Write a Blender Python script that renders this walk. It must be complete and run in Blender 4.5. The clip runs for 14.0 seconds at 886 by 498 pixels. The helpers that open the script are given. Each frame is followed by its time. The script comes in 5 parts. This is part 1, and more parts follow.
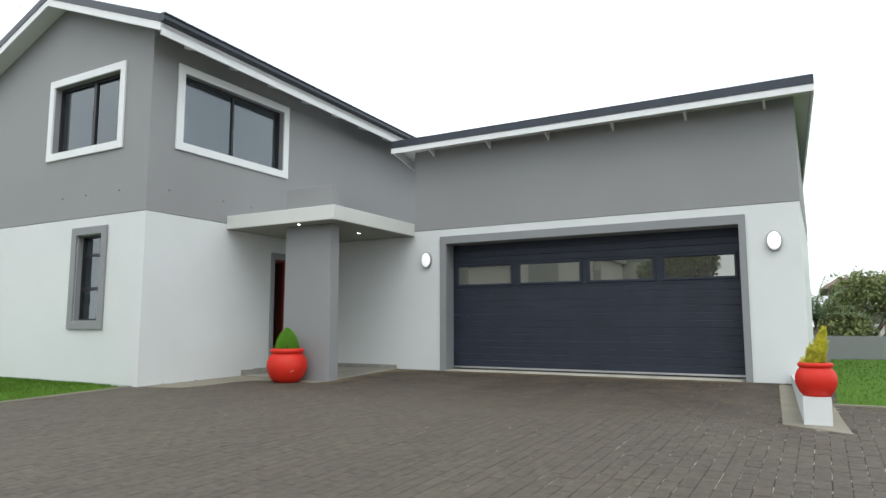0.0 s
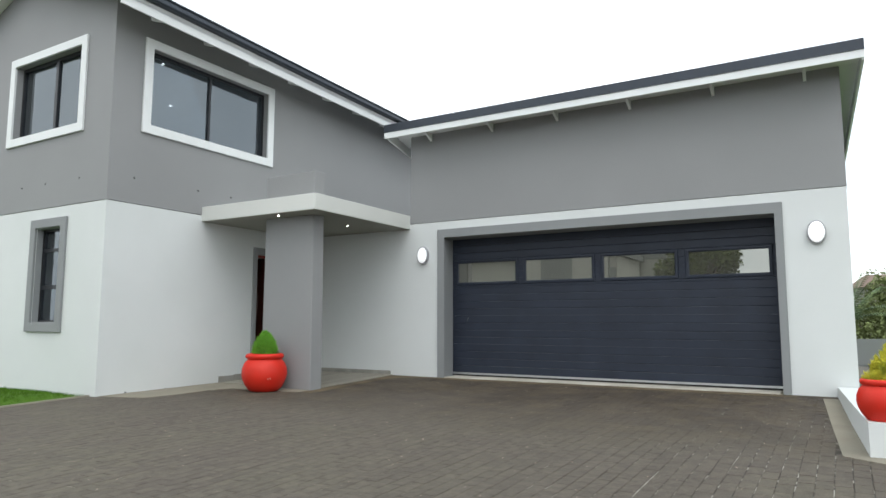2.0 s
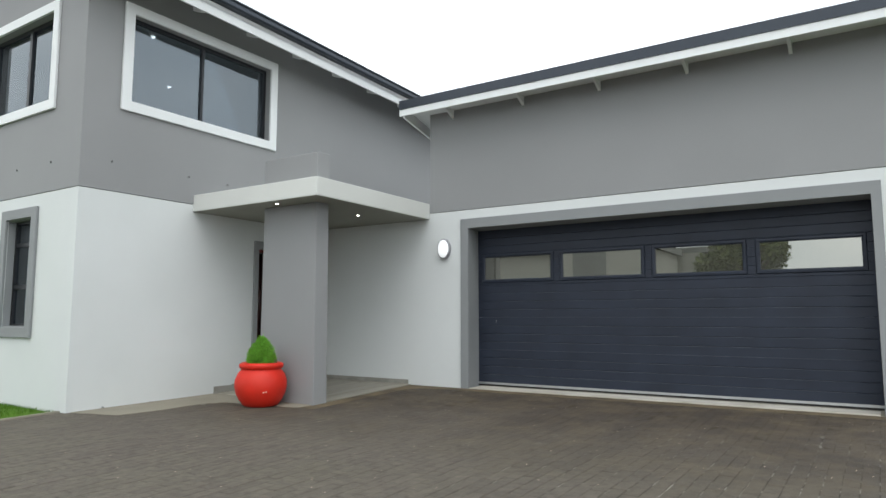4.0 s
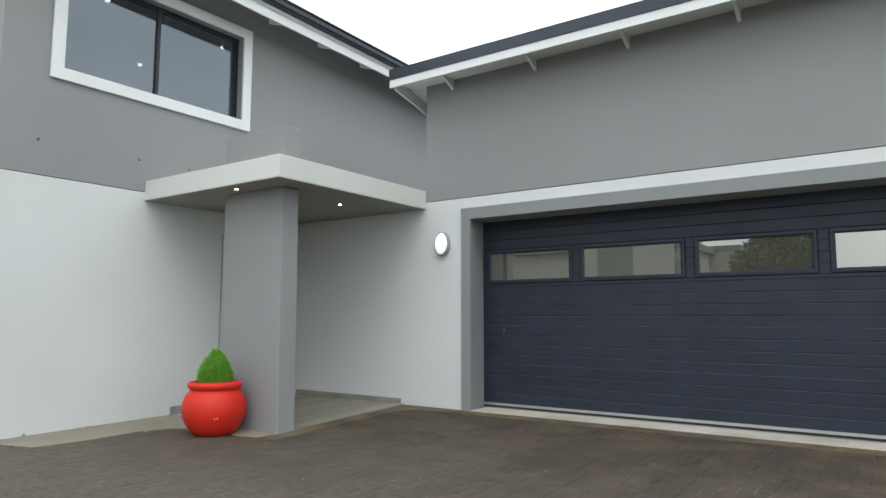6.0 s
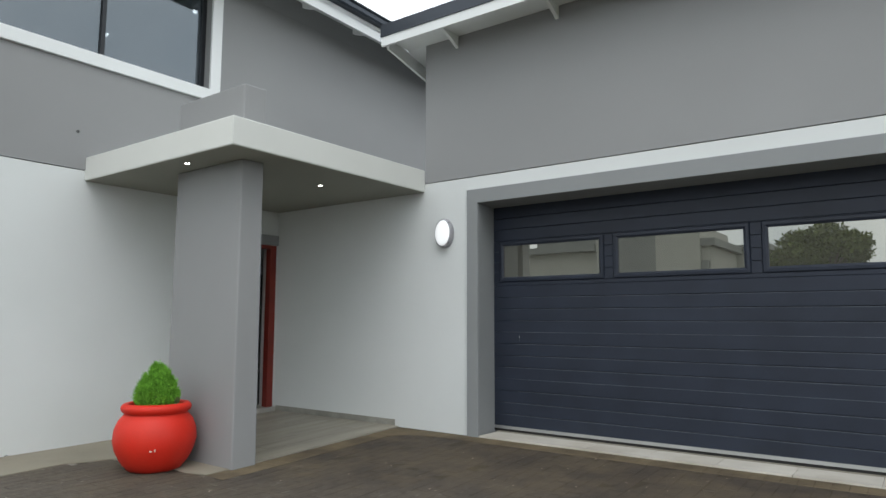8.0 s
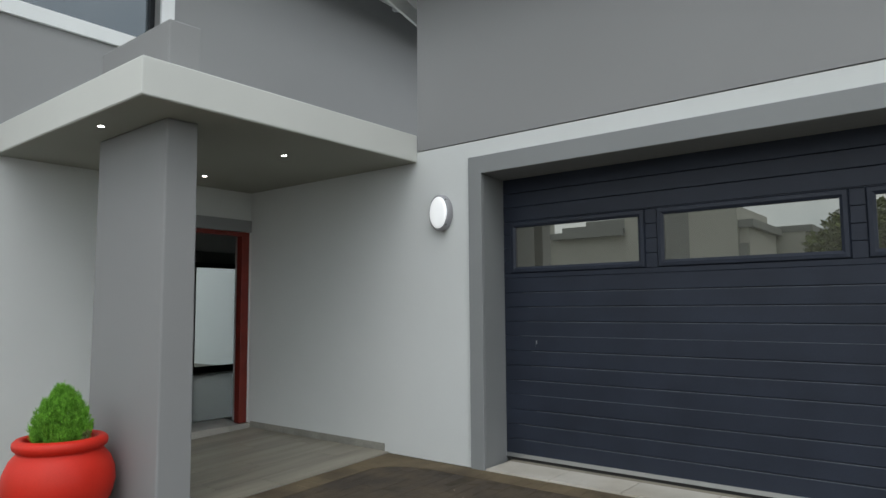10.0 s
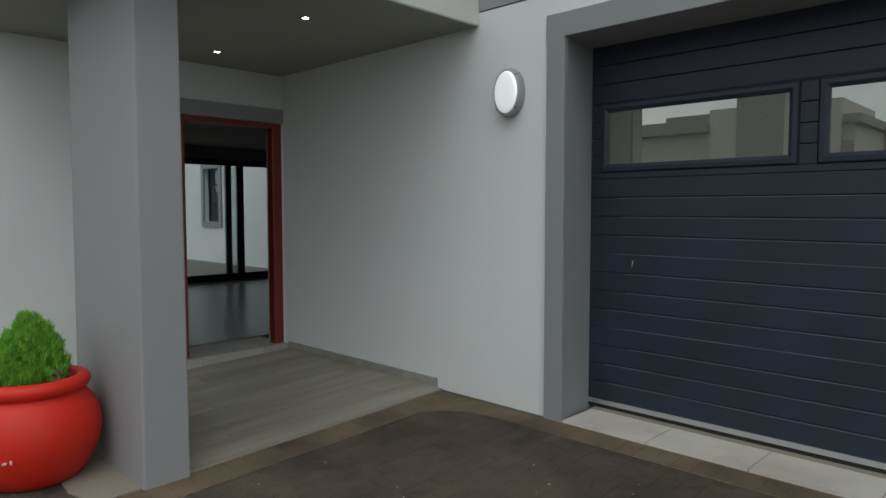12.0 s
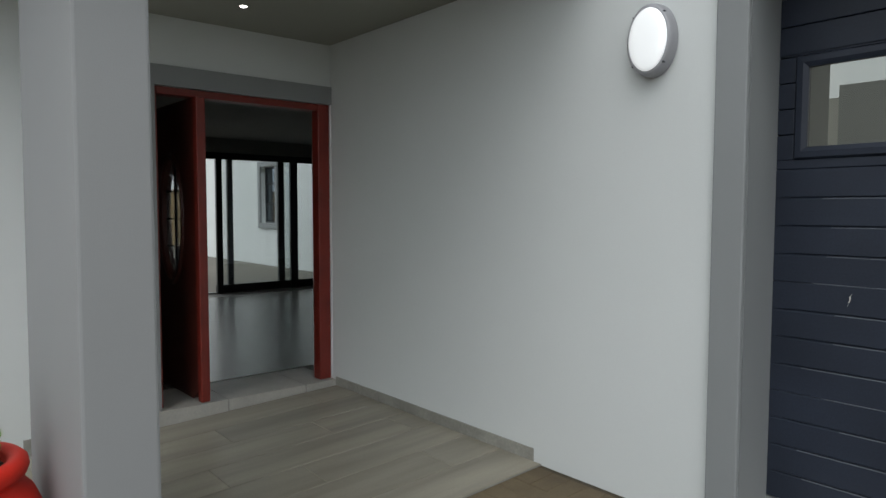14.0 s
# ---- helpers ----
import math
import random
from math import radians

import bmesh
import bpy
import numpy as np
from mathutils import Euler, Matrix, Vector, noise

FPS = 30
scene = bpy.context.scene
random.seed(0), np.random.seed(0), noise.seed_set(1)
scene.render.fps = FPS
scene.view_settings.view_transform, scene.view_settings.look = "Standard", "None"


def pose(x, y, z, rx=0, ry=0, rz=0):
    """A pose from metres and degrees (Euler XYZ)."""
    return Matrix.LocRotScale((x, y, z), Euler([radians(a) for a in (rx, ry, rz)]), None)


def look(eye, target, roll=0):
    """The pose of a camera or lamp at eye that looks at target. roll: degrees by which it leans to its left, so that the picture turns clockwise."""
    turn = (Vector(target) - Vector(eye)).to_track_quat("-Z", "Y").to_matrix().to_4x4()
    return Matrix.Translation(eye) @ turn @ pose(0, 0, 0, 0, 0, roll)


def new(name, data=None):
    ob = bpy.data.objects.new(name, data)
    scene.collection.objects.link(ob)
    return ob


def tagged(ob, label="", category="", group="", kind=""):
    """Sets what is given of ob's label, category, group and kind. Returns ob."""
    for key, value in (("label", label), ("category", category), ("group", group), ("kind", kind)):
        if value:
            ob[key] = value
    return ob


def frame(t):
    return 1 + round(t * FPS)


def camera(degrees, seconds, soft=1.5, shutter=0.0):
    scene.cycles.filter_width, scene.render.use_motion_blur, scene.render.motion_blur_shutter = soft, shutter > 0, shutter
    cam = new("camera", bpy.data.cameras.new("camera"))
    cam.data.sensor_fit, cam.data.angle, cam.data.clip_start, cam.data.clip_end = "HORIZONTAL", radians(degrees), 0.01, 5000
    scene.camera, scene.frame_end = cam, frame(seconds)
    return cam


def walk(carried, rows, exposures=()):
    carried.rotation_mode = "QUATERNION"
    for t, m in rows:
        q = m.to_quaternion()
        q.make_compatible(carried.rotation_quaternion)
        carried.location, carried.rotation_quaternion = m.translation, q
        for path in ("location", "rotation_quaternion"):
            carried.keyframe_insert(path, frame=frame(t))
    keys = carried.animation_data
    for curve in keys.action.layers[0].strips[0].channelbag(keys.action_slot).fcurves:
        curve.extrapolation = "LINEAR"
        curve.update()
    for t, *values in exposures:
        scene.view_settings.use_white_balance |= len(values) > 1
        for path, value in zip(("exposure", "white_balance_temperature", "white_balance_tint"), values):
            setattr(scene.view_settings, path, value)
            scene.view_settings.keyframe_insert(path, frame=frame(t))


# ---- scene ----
cam = camera(67.1, 14.0)
PATH = [
    (0, (0.41, -0.088, 1.463), (-0.569, 1.641, 1.69), 0.0),
    (0.5, (0.334, 0.236, 1.502), (-0.659, 1.957, 1.728), 0.1),
    (1, (0.285, 0.547, 1.506), (-0.721, 2.261, 1.729), 0.1),
    (1.5, (0.164, 0.864, 1.544), (-0.844, 2.576, 1.766), 0.1),
    (2, (0.066, 1.137, 1.536), (-0.952, 2.844, 1.757), 0.1),
    (2.2, (0.01, 1.26, 1.544), (-1.017, 2.962, 1.762), 0.1),
    (4.5, (-0.766, 2.879, 1.675), (-1.873, 4.532, 1.885), 0.1),
    (5, (-0.868, 3.351, 1.687), (-1.992, 4.991, 1.901), 0.2),
    (5.5, (-1.038, 3.707, 1.709), (-2.179, 5.337, 1.918), 0.1),
    (6, (-1.258, 4.029, 1.756), (-2.408, 5.652, 1.964), 0.1),
    (6.5, (-1.465, 4.39, 1.747), (-2.616, 6.012, 1.955), 0.1),
    (7, (-1.646, 4.75, 1.774), (-2.813, 6.36, 1.983), 0.2),
    (7.5, (-1.882, 5.067, 1.809), (-3.061, 6.669, 2.019), 0.2),
    (8, (-2.034, 5.368, 1.793), (-3.22, 6.965, 2.006), 0.2),
    (8.2, (-2.116, 5.461, 1.843), (-3.294, 7.065, 2.044), 0.3),
    (10.3, (-2.798, 6.832, 1.918), (-4.068, 8.37, 2.071), -0.1),
    (10.5, (-2.858, 6.888, 1.914), (-4.145, 8.416, 2.005), 0.0),
    (11, (-3.061, 7.128, 1.921), (-4.383, 8.627, 1.844), 0.1),
    (11.5, (-3.272, 7.364, 1.905), (-4.615, 8.841, 1.789), 0.2),
    (12, (-3.523, 7.688, 1.971), (-4.92, 9.115, 1.851), -0.0),
    (12.5, (-3.84, 7.93, 1.969), (-5.292, 9.3, 1.847), -0.1),
    (13, (-4.098, 8.103, 1.977), (-5.57, 9.452, 1.858), 0.2),
    (13.5, (-4.354, 8.355, 1.973), (-5.848, 9.681, 1.859), 0.3),
    (14, (-4.658, 8.553, 1.995), (-6.181, 9.844, 1.874), 0.1),
]
EXPOSURES = [(0, 0.28), (2, 0.37), (6, 0.36), (8, 0.28), (10.5, -0.04), (11, -0.11), (11.5, -0.22), (12, -0.26), (12.5, -0.18), (13, -0.03), (13.5, 0.07), (14, 0.16)]
walk(cam, [(t, look(eye, target, roll)) for t, eye, target, roll in PATH], EXPOSURES)

# ---- world, sun, exposure ----
world = bpy.data.worlds.new("overcast_sky")
scene.world = world
world.use_nodes = True
wn, wl = world.node_tree.nodes, world.node_tree.links
sky = wn.new("ShaderNodeTexSky")
sky.sky_type, sky.sun_disc = "NISHITA", False
sky.sun_elevation, sky.sun_rotation = radians(55), radians(222)
hsv = wn.new("ShaderNodeHueSaturation")
hsv.inputs["Saturation"].default_value = 0.12
hsv.inputs["Value"].default_value = 0.055
wl.new(sky.outputs[0], hsv.inputs["Color"])
wtc = wn.new("ShaderNodeTexCoord")
cloud = wn.new("ShaderNodeTexNoise")
cloud.inputs["Scale"].default_value, cloud.inputs["Detail"].default_value = 2.6, 7.0
wl.new(wtc.outputs["Generated"], cloud.inputs["Vector"])
ramp = wn.new("ShaderNodeValToRGB")
ramp.color_ramp.elements[0].position, ramp.color_ramp.elements[0].color = 0.32, (0.57, 0.65, 0.71, 1)
ramp.color_ramp.elements[1].position, ramp.color_ramp.elements[1].color = 0.62, (0.975, 1.015, 1.03, 1)
wl.new(cloud.outputs["Fac"], ramp.inputs[0])
wmix = wn.new("ShaderNodeMix")
wmix.data_type = "RGBA"
wmix.inputs[0].default_value = 0.85
wl.new(hsv.outputs[0], wmix.inputs[6])
wl.new(ramp.outputs[0], wmix.inputs[7])
wl.new(wmix.outputs[2], wn["Background"].inputs[0])
wn["Background"].inputs[1].default_value = 1.63

sun = new("sun", bpy.data.lights.new("sun", "SUN"))
sun.data.energy, sun.data.angle, sun.data.color = 0.8, radians(40), (1.0, 0.99, 0.97)
sun.matrix_world = look((0, 0, 0), (-0.52, 0.58, -1.12))


# ---- materials ----
def material(name, color, rough=0.7, metal=0.0, var=0.12, scale=6.0, grain=60.0, bump=0.15, dist=0.004,
             tint=None, tint_amount=0.0, tint_scale=0.7, per_object=0.0, per_island=0.0, spec=0.5, tint_range=(0.45, 0.68)):
    """Principled surface with grain and stains at two scales."""
    m = bpy.data.materials.new(name)
    m.use_nodes = True
    n, l = m.node_tree.nodes, m.node_tree.links
    b = n["Principled BSDF"]
    b.inputs["Roughness"].default_value, b.inputs["Metallic"].default_value = rough, metal
    b.inputs["Specular IOR Level"].default_value = spec
    tc = n.new("ShaderNodeTexCoord")
    geo = n.new("ShaderNodeNewGeometry")
    big, small = n.new("ShaderNodeTexNoise"), n.new("ShaderNodeTexNoise")
    big.inputs["Scale"].default_value, big.inputs["Detail"].default_value = scale, 5.0
    small.inputs["Scale"].default_value, small.inputs["Detail"].default_value = grain, 3.0
    for t in (big, small):
        l.new(geo.outputs["Position"], t.inputs["Vector"])
    mul = n.new("ShaderNodeMath")
    mul.operation = "MULTIPLY_ADD"
    l.new(big.outputs["Fac"], mul.inputs[0])
    mul.inputs[1].default_value, mul.inputs[2].default_value = var * 2.2, 1 - var * 1.1
    mul2 = n.new("ShaderNodeMath")
    mul2.operation = "MULTIPLY_ADD"
    l.new(small.outputs["Fac"], mul2.inputs[0])
    mul2.inputs[1].default_value, mul2.inputs[2].default_value = var * 1.2, 1 - var * 0.6
    prod = n.new("ShaderNodeMath")
    prod.operation = "MULTIPLY"
    l.new(mul.outputs[0], prod.inputs[0])
    l.new(mul2.outputs[0], prod.inputs[1])
    last = prod
    for amount, node, out in ((per_object, "ShaderNodeObjectInfo", "Random"), (per_island, "ShaderNodeNewGeometry", "Random Per Island")):
        if amount:
            src = n.new(node)
            ma = n.new("ShaderNodeMath")
            ma.operation = "MULTIPLY_ADD"
            l.new(src.outputs[out], ma.inputs[0])
            ma.inputs[1].default_value, ma.inputs[2].default_value = amount * 2, 1 - amount
            pr = n.new("ShaderNodeMath")
            pr.operation = "MULTIPLY"
            l.new(last.outputs[0], pr.inputs[0])
            l.new(ma.outputs[0], pr.inputs[1])
            last = pr
    base = n.new("ShaderNodeRGB")
    base.outputs[0].default_value = (*color, 1)
    col = base.outputs[0]
    if tint:
        tn = n.new("ShaderNodeTexNoise")
        tn.inputs["Scale"].default_value, tn.inputs["Detail"].default_value = tint_scale, 6.0
        l.new(geo.outputs["Position"], tn.inputs["Vector"])
        tr = n.new("ShaderNodeMapRange")
        tr.inputs[1].default_value, tr.inputs[2].default_value, tr.inputs[4].default_value = *tint_range, tint_amount
        l.new(tn.outputs["Fac"], tr.inputs[0])
        mx = n.new("ShaderNodeMix")
        mx.data_type = "RGBA"
        l.new(tr.outputs[0], mx.inputs[0])
        l.new(col, mx.inputs[6])
        mx.inputs[7].default_value = (*tint, 1)
        col = mx.outputs[2]
    sc = n.new("ShaderNodeVectorMath")
    sc.operation = "SCALE"
    l.new(col, sc.inputs[0])
    l.new(last.outputs[0], sc.inputs["Scale"])
    l.new(sc.outputs[0], b.inputs["Base Color"])
    if bump:
        bp = n.new("ShaderNodeBump")
        bp.inputs["Strength"].default_value, bp.inputs["Distance"].default_value = bump, dist
        l.new(small.outputs["Fac"], bp.inputs["Height"])
        l.new(bp.outputs[0], b.inputs["Normal"])
    return m


def glass(name, gloss, see, dark=(0.02, 0.022, 0.022), rough=0.006, tint=(0.9, 0.93, 0.93)):
    """A pane: mirror share by gloss and grazing angle, the rest clear (see) or dark film."""
    m = bpy.data.materials.new(name)
    m.use_nodes = True
    n, l = m.node_tree.nodes, m.node_tree.links
    n.remove(n["Principled BSDF"])
    gl, tr, df = n.new("ShaderNodeBsdfGlossy"), n.new("ShaderNodeBsdfTransparent"), n.new("ShaderNodeBsdfDiffuse")
    gl.inputs["Roughness"].default_value, gl.inputs["Color"].default_value = rough, (*tint, 1)
    tr.inputs["Color"].default_value = (*tint, 1)
    df.inputs["Color"].default_value = (*dark, 1)
    a, b = n.new("ShaderNodeMixShader"), n.new("ShaderNodeMixShader")
    a.inputs[0].default_value = see
    l.new(df.outputs[0], a.inputs[1])
    l.new(tr.outputs[0], a.inputs[2])
    fr = n.new("ShaderNodeFresnel")
    fr.inputs["IOR"].default_value = 1.5
    ad = n.new("ShaderNodeMath")
    ad.operation, ad.use_clamp = "ADD", True
    l.new(fr.outputs[0], ad.inputs[0])
    ad.inputs[1].default_value = gloss
    l.new(ad.outputs[0], b.inputs[0])
    l.new(a.outputs[0], b.inputs[1])
    l.new(gl.outputs[0], b.inputs[2])
    l.new(b.outputs[0], n["Material Output"].inputs[0])
    return m


def glow(name, color, strength):
    m = bpy.data.materials.new(name)
    m.use_nodes = True
    b = m.node_tree.nodes["Principled BSDF"]
    b.inputs["Emission Color"].default_value, b.inputs["Emission Strength"].default_value = (*color, 1), strength
    return m


WHITE_PLASTER = material("white_plaster", (0.645, 0.668, 0.664), 0.75, var=0.04, scale=1.2, grain=220, bump=0.25, dist=0.002,
                         tint=(0.58, 0.61, 0.595), tint_amount=0.5, tint_scale=0.5)
GREY_PLASTER = material("grey_plaster", (0.262, 0.265, 0.268), 0.75, var=0.05, scale=1.0, grain=220, bump=0.25, dist=0.002,
                        tint=(0.236, 0.239, 0.242), tint_amount=0.5, tint_scale=0.4)
TRIM_GREY = material("grey_trim_paint", (0.235, 0.245, 0.25), 0.7, var=0.06, scale=2.0, grain=180, bump=0.2, dist=0.002)
TRIM_WHITE = material("white_trim_paint", (0.74, 0.76, 0.76), 0.6, var=0.04, scale=2.0, grain=120, bump=0.1)
CEILING_WHITE = material("soffit_plaster", (0.62, 0.63, 0.60), 0.8, var=0.04, scale=1.5, grain=160, bump=0.15)
ROOF_METAL = material("charcoal_roof_metal", (0.035, 0.043, 0.056), 0.35, 0.35, var=0.15, scale=2.0, grain=60, bump=0.04)
ALU_DARK = material("charcoal_aluminium", (0.018, 0.02, 0.024), 0.38, 0.3, var=0.1, scale=8, grain=90, bump=0.03)
DOOR_NAVY = material("navy_door_paint", (0.0195, 0.0252, 0.0400), 0.47, 0.0, spec=0.33, var=0.42, scale=2.4, grain=110, bump=0.25, dist=0.001)
ALU_BRIGHT = material("brushed_aluminium", (0.55, 0.56, 0.56), 0.35, 0.85, var=0.1, scale=10, grain=200, bump=0.05)
RUBBER = material("black_rubber", (0.012, 0.012, 0.012), 0.8, var=0.2)
RED_WOOD = material("red_stained_wood", (0.168, 0.018, 0.011), 0.4, var=0.3, scale=5, grain=70, bump=0.15)
DARK_WOOD = material("dark_mahogany", (0.055, 0.012, 0.008), 0.4, var=0.3, scale=5, grain=70, bump=0.15)
PAVER = material("charcoal_paver", (0.088, 0.0735, 0.057), 0.8, var=0.5, scale=14, grain=90, bump=1.0, dist=0.008,
                 tint=(0.100, 0.088, 0.063), tint_amount=0.7, tint_scale=0.8, per_object=0.09, per_island=0.09)


def damp_stain(m, dark, pale, amount):
    """A damp, mossy brown stain on the paving before the garage, with a ragged edge."""
    n, l = m.node_tree.nodes, m.node_tree.links
    b = n["Principled BSDF"]
    src = b.inputs["Base Color"].links[0].from_socket
    geo = n.new("ShaderNodeNewGeometry")
    sep = n.new("ShaderNodeSeparateXYZ")
    l.new(geo.outputs["Position"], sep.inputs[0])
    ns = n.new("ShaderNodeTexNoise")
    ns.inputs["Scale"].default_value, ns.inputs["Detail"].default_value = 0.8, 7.0
    l.new(geo.outputs["Position"], ns.inputs["Vector"])
    ma = n.new("ShaderNodeMath")
    ma.operation = "MULTIPLY_ADD"
    l.new(ns.outputs["Fac"], ma.inputs[0])
    ma.inputs[1].default_value = 5.0
    l.new(sep.outputs["Y"], ma.inputs[2])
    mr = n.new("ShaderNodeMapRange")
    mr.inputs[1].default_value, mr.inputs[2].default_value, mr.inputs[4].default_value = 9.4, 12.4, amount
    l.new(ma.outputs[0], mr.inputs[0])
    mx = n.new("ShaderNodeMix")
    mx.data_type = "RGBA"
    l.new(mr.outputs[0], mx.inputs[0])
    l.new(src, mx.inputs[6])
    blotch = n.new("ShaderNodeTexNoise")
    blotch.inputs["Scale"].default_value, blotch.inputs["Detail"].default_value = 2.3, 9.0
    blotch.inputs["Roughness"].default_value = 0.68
    l.new(geo.outputs["Position"], blotch.inputs["Vector"])
    tone = n.new("ShaderNodeValToRGB")
    tone.color_ramp.elements[0].position, tone.color_ramp.elements[0].color = 0.41, (*dark, 1)
    tone.color_ramp.elements[1].position, tone.color_ramp.elements[1].color = 0.73, (*pale, 1)
    l.new(blotch.outputs["Fac"], tone.inputs[0])
    l.new(tone.outputs[0], mx.inputs[7])
    l.new(mx.outputs[2], b.inputs["Base Color"])


damp_stain(PAVER, (0.034, 0.0245, 0.0175), (0.102, 0.076, 0.045), 0.88)
PAVER_TAN = material("tan_paver", (0.125, 0.095, 0.055), 0.85, var=0.4, scale=5, grain=120, bump=0.6,
                     tint=(0.06, 0.044, 0.026), tint_amount=0.9, tint_scale=2.2, per_object=0.04, per_island=0.06)
MORTAR = material("sandy_bed", (0.031, 0.027, 0.022), 0.95, var=0.3, scale=3, grain=150, bump=0.5,
                  tint=(0.34, 0.325, 0.29), tint_amount=1.0, tint_scale=6.5, tint_range=(0.51, 0.58))
damp_stain(MORTAR, (0.032, 0.023, 0.015), (0.100, 0.078, 0.042), 0.95)
CEMENT = material("cement_screed", (0.235, 0.212, 0.165), 0.9, var=0.2, scale=3, grain=90, bump=0.4,
                  tint=(0.20, 0.19, 0.15), tint_amount=0.6, tint_scale=1.5)
SILL_TILE = material("pale_sill_tile", (0.52, 0.495, 0.445), 0.55, var=0.16, scale=4, grain=90, bump=0.1, per_object=0.05, tint=(0.38, 0.345, 0.28), tint_amount=0.7, tint_scale=2.2)
STEP_TILE = material("pale_step_tile", (0.40, 0.385, 0.35), 0.5, var=0.2, scale=5, grain=60, bump=0.08, per_object=0.06)
SKIRT_TILE = material("grey_skirting_tile", (0.275, 0.268, 0.24), 0.5, var=0.42, scale=4, grain=60, bump=0.08, per_object=0.06)
ROOM_TILE = material("grey_room_tile", (0.098, 0.098, 0.086), 0.27, var=0.15, scale=2, grain=60, bump=0.02, per_object=0.05)
GROUT = material("grey_grout", (0.22, 0.21, 0.19), 0.9, var=0.2)
RED_POT = material("red_glazed_pot", (0.585, 0.023, 0.011), 0.5, spec=0.3, var=0.14, scale=3, grain=90, bump=0.12, dist=0.003,
                   tint=(0.52, 0.03, 0.015), tint_amount=0.5, tint_scale=4)
CHIP = material("bare_clay_chip", (0.62, 0.48, 0.40), 0.8, var=0.2)
SOIL = material("potting_soil", (0.03, 0.022, 0.015), 0.95, var=0.4, grain=120, bump=0.8)
LEAF_GREEN = material("conifer_green", (0.17, 0.41, 0.045), 0.6, var=0.45, scale=20, per_island=0.5, bump=0, spec=0.2)
LEAF_GOLD = material("golden_conifer", (0.66, 0.62, 0.06), 0.6, var=0.35, scale=14, per_island=0.35, bump=0,
                     tint=(0.25, 0.36, 0.04), tint_amount=0.7, tint_scale=9)
LEAF_BUSH = material("bush_leaves", (0.18, 0.215, 0.085), 0.6, var=0.4, scale=3, per_island=0.4, bump=0, spec=0.2)
LEAF_PALM = material("palm_leaves", (0.11, 0.165, 0.08), 0.55, var=0.3, scale=3, per_island=0.3, bump=0, spec=0.2)
LEAF_TREE = material("tree_leaves", (0.12, 0.15, 0.05), 0.6, var=0.4, scale=2, per_island=0.4, bump=0, spec=0.2)
TWIG = material("pale_dry_twigs", (0.34, 0.31, 0.26), 0.9, var=0.2, scale=6, bump=0.2)
GROOVE_PALE = material("pale_groove_strip", (0.125, 0.135, 0.155), 0.9, var=0.5, scale=3, bump=0)
BARK = material("grey_bark", (0.14, 0.115, 0.09), 0.9, var=0.3, scale=8, grain=60, bump=0.8)
GRASS = material("lawn_grass", (0.066, 0.140, 0.016), 0.85, spec=0.08, var=0.3, scale=2.5, grain=60, bump=0.6, per_island=0.25,
                 tint=(0.075, 0.14, 0.022), tint_amount=0.4, tint_scale=1.0)
EARTH = material("bare_ground", (0.13, 0.12, 0.10), 0.95, var=0.25, scale=0.6, grain=30, bump=0.5)
LAMP_RIM = material("grey_lamp_rim", (0.33, 0.33, 0.35), 0.45, 0.2, var=0.06, bump=0.03)
LAMP_DOME = material("opal_lamp_glass", (0.95, 0.96, 0.97), 0.10, var=0.02, bump=0.0)
LAMP_DOME.node_tree.nodes["Principled BSDF"].inputs["Coat Weight"].default_value = 1.0
LAMP_DOME.node_tree.nodes["Principled BSDF"].inputs["Coat IOR"].default_value = 1.9
DOME = LAMP_DOME.node_tree.nodes["Principled BSDF"]
DOME.inputs["Metallic"].default_value = 0.08
DOME.inputs["Emission Color"].default_value, DOME.inputs["Emission Strength"].default_value = (0.95, 0.98, 1.0, 1), 0.42
# Canopy plaster in a darker tone: the shade underneath is put into the colour.
SHADED_SOFFIT = material("shaded_canopy_plaster", (0.30, 0.305, 0.265), 0.85, var=0.05, scale=1.5, grain=160, bump=0.15)
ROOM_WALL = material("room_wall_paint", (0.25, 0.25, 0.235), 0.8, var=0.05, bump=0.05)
CURTAIN = material("white_curtain", (0.62, 0.62, 0.62), 0.9, var=0.1, scale=10, bump=0.1)
FAR_WALL = material("neighbour_plaster", (0.44, 0.44, 0.41), 0.85, var=0.1, scale=0.8)
FAR_GREY = material("grey_boundary_plaster", (0.22, 0.23, 0.23), 0.85, var=0.1, scale=0.8)
FAR_TAN = material("tan_boundary_plaster", (0.42, 0.30, 0.16), 0.85, var=0.12, scale=0.8)
FAR_ROOF = material("brown_roof_tiles", (0.16, 0.105, 0.08), 0.85, var=0.25, scale=2)
SPOT_GLOW = glow("downlight_glow", (1.0, 0.97, 0.92), 14.0)
DOWN_RING = material("downlight_ring", (0.6, 0.6, 0.58), 0.5, var=0.05)
GLASS_WINDOW = glass("window_glass", 0.11, 0.30, dark=(0.022, 0.027, 0.033), tint=(0.82, 0.90, 0.96))
GLASS_THIN = glass("clear_window_glass", 0.09, 0.62, dark=(0.022, 0.027, 0.033), tint=(0.86, 0.92, 0.96))
GLASS_FILM = glass("tinted_garage_glass", 0.32, 0.0, dark=(0.085, 0.085, 0.072), rough=0.004, tint=(0.80, 0.80, 0.73))
GLASS_LEADED = glass("leaded_door_glass", 0.12, 0.45, dark=(0.5, 0.5, 0.47), rough=0.25)
GLASS_CLEAR = glass("slider_glass", 0.03, 0.96)


# ---- building helpers ----
# the eave of the wing falls slightly towards the garage
EAVE_FALL = Matrix(((1, 0, 0, 0), (0, 1, 0, 0), (0, -0.022, 1, 0.22), (0, 0, 0, 1)))
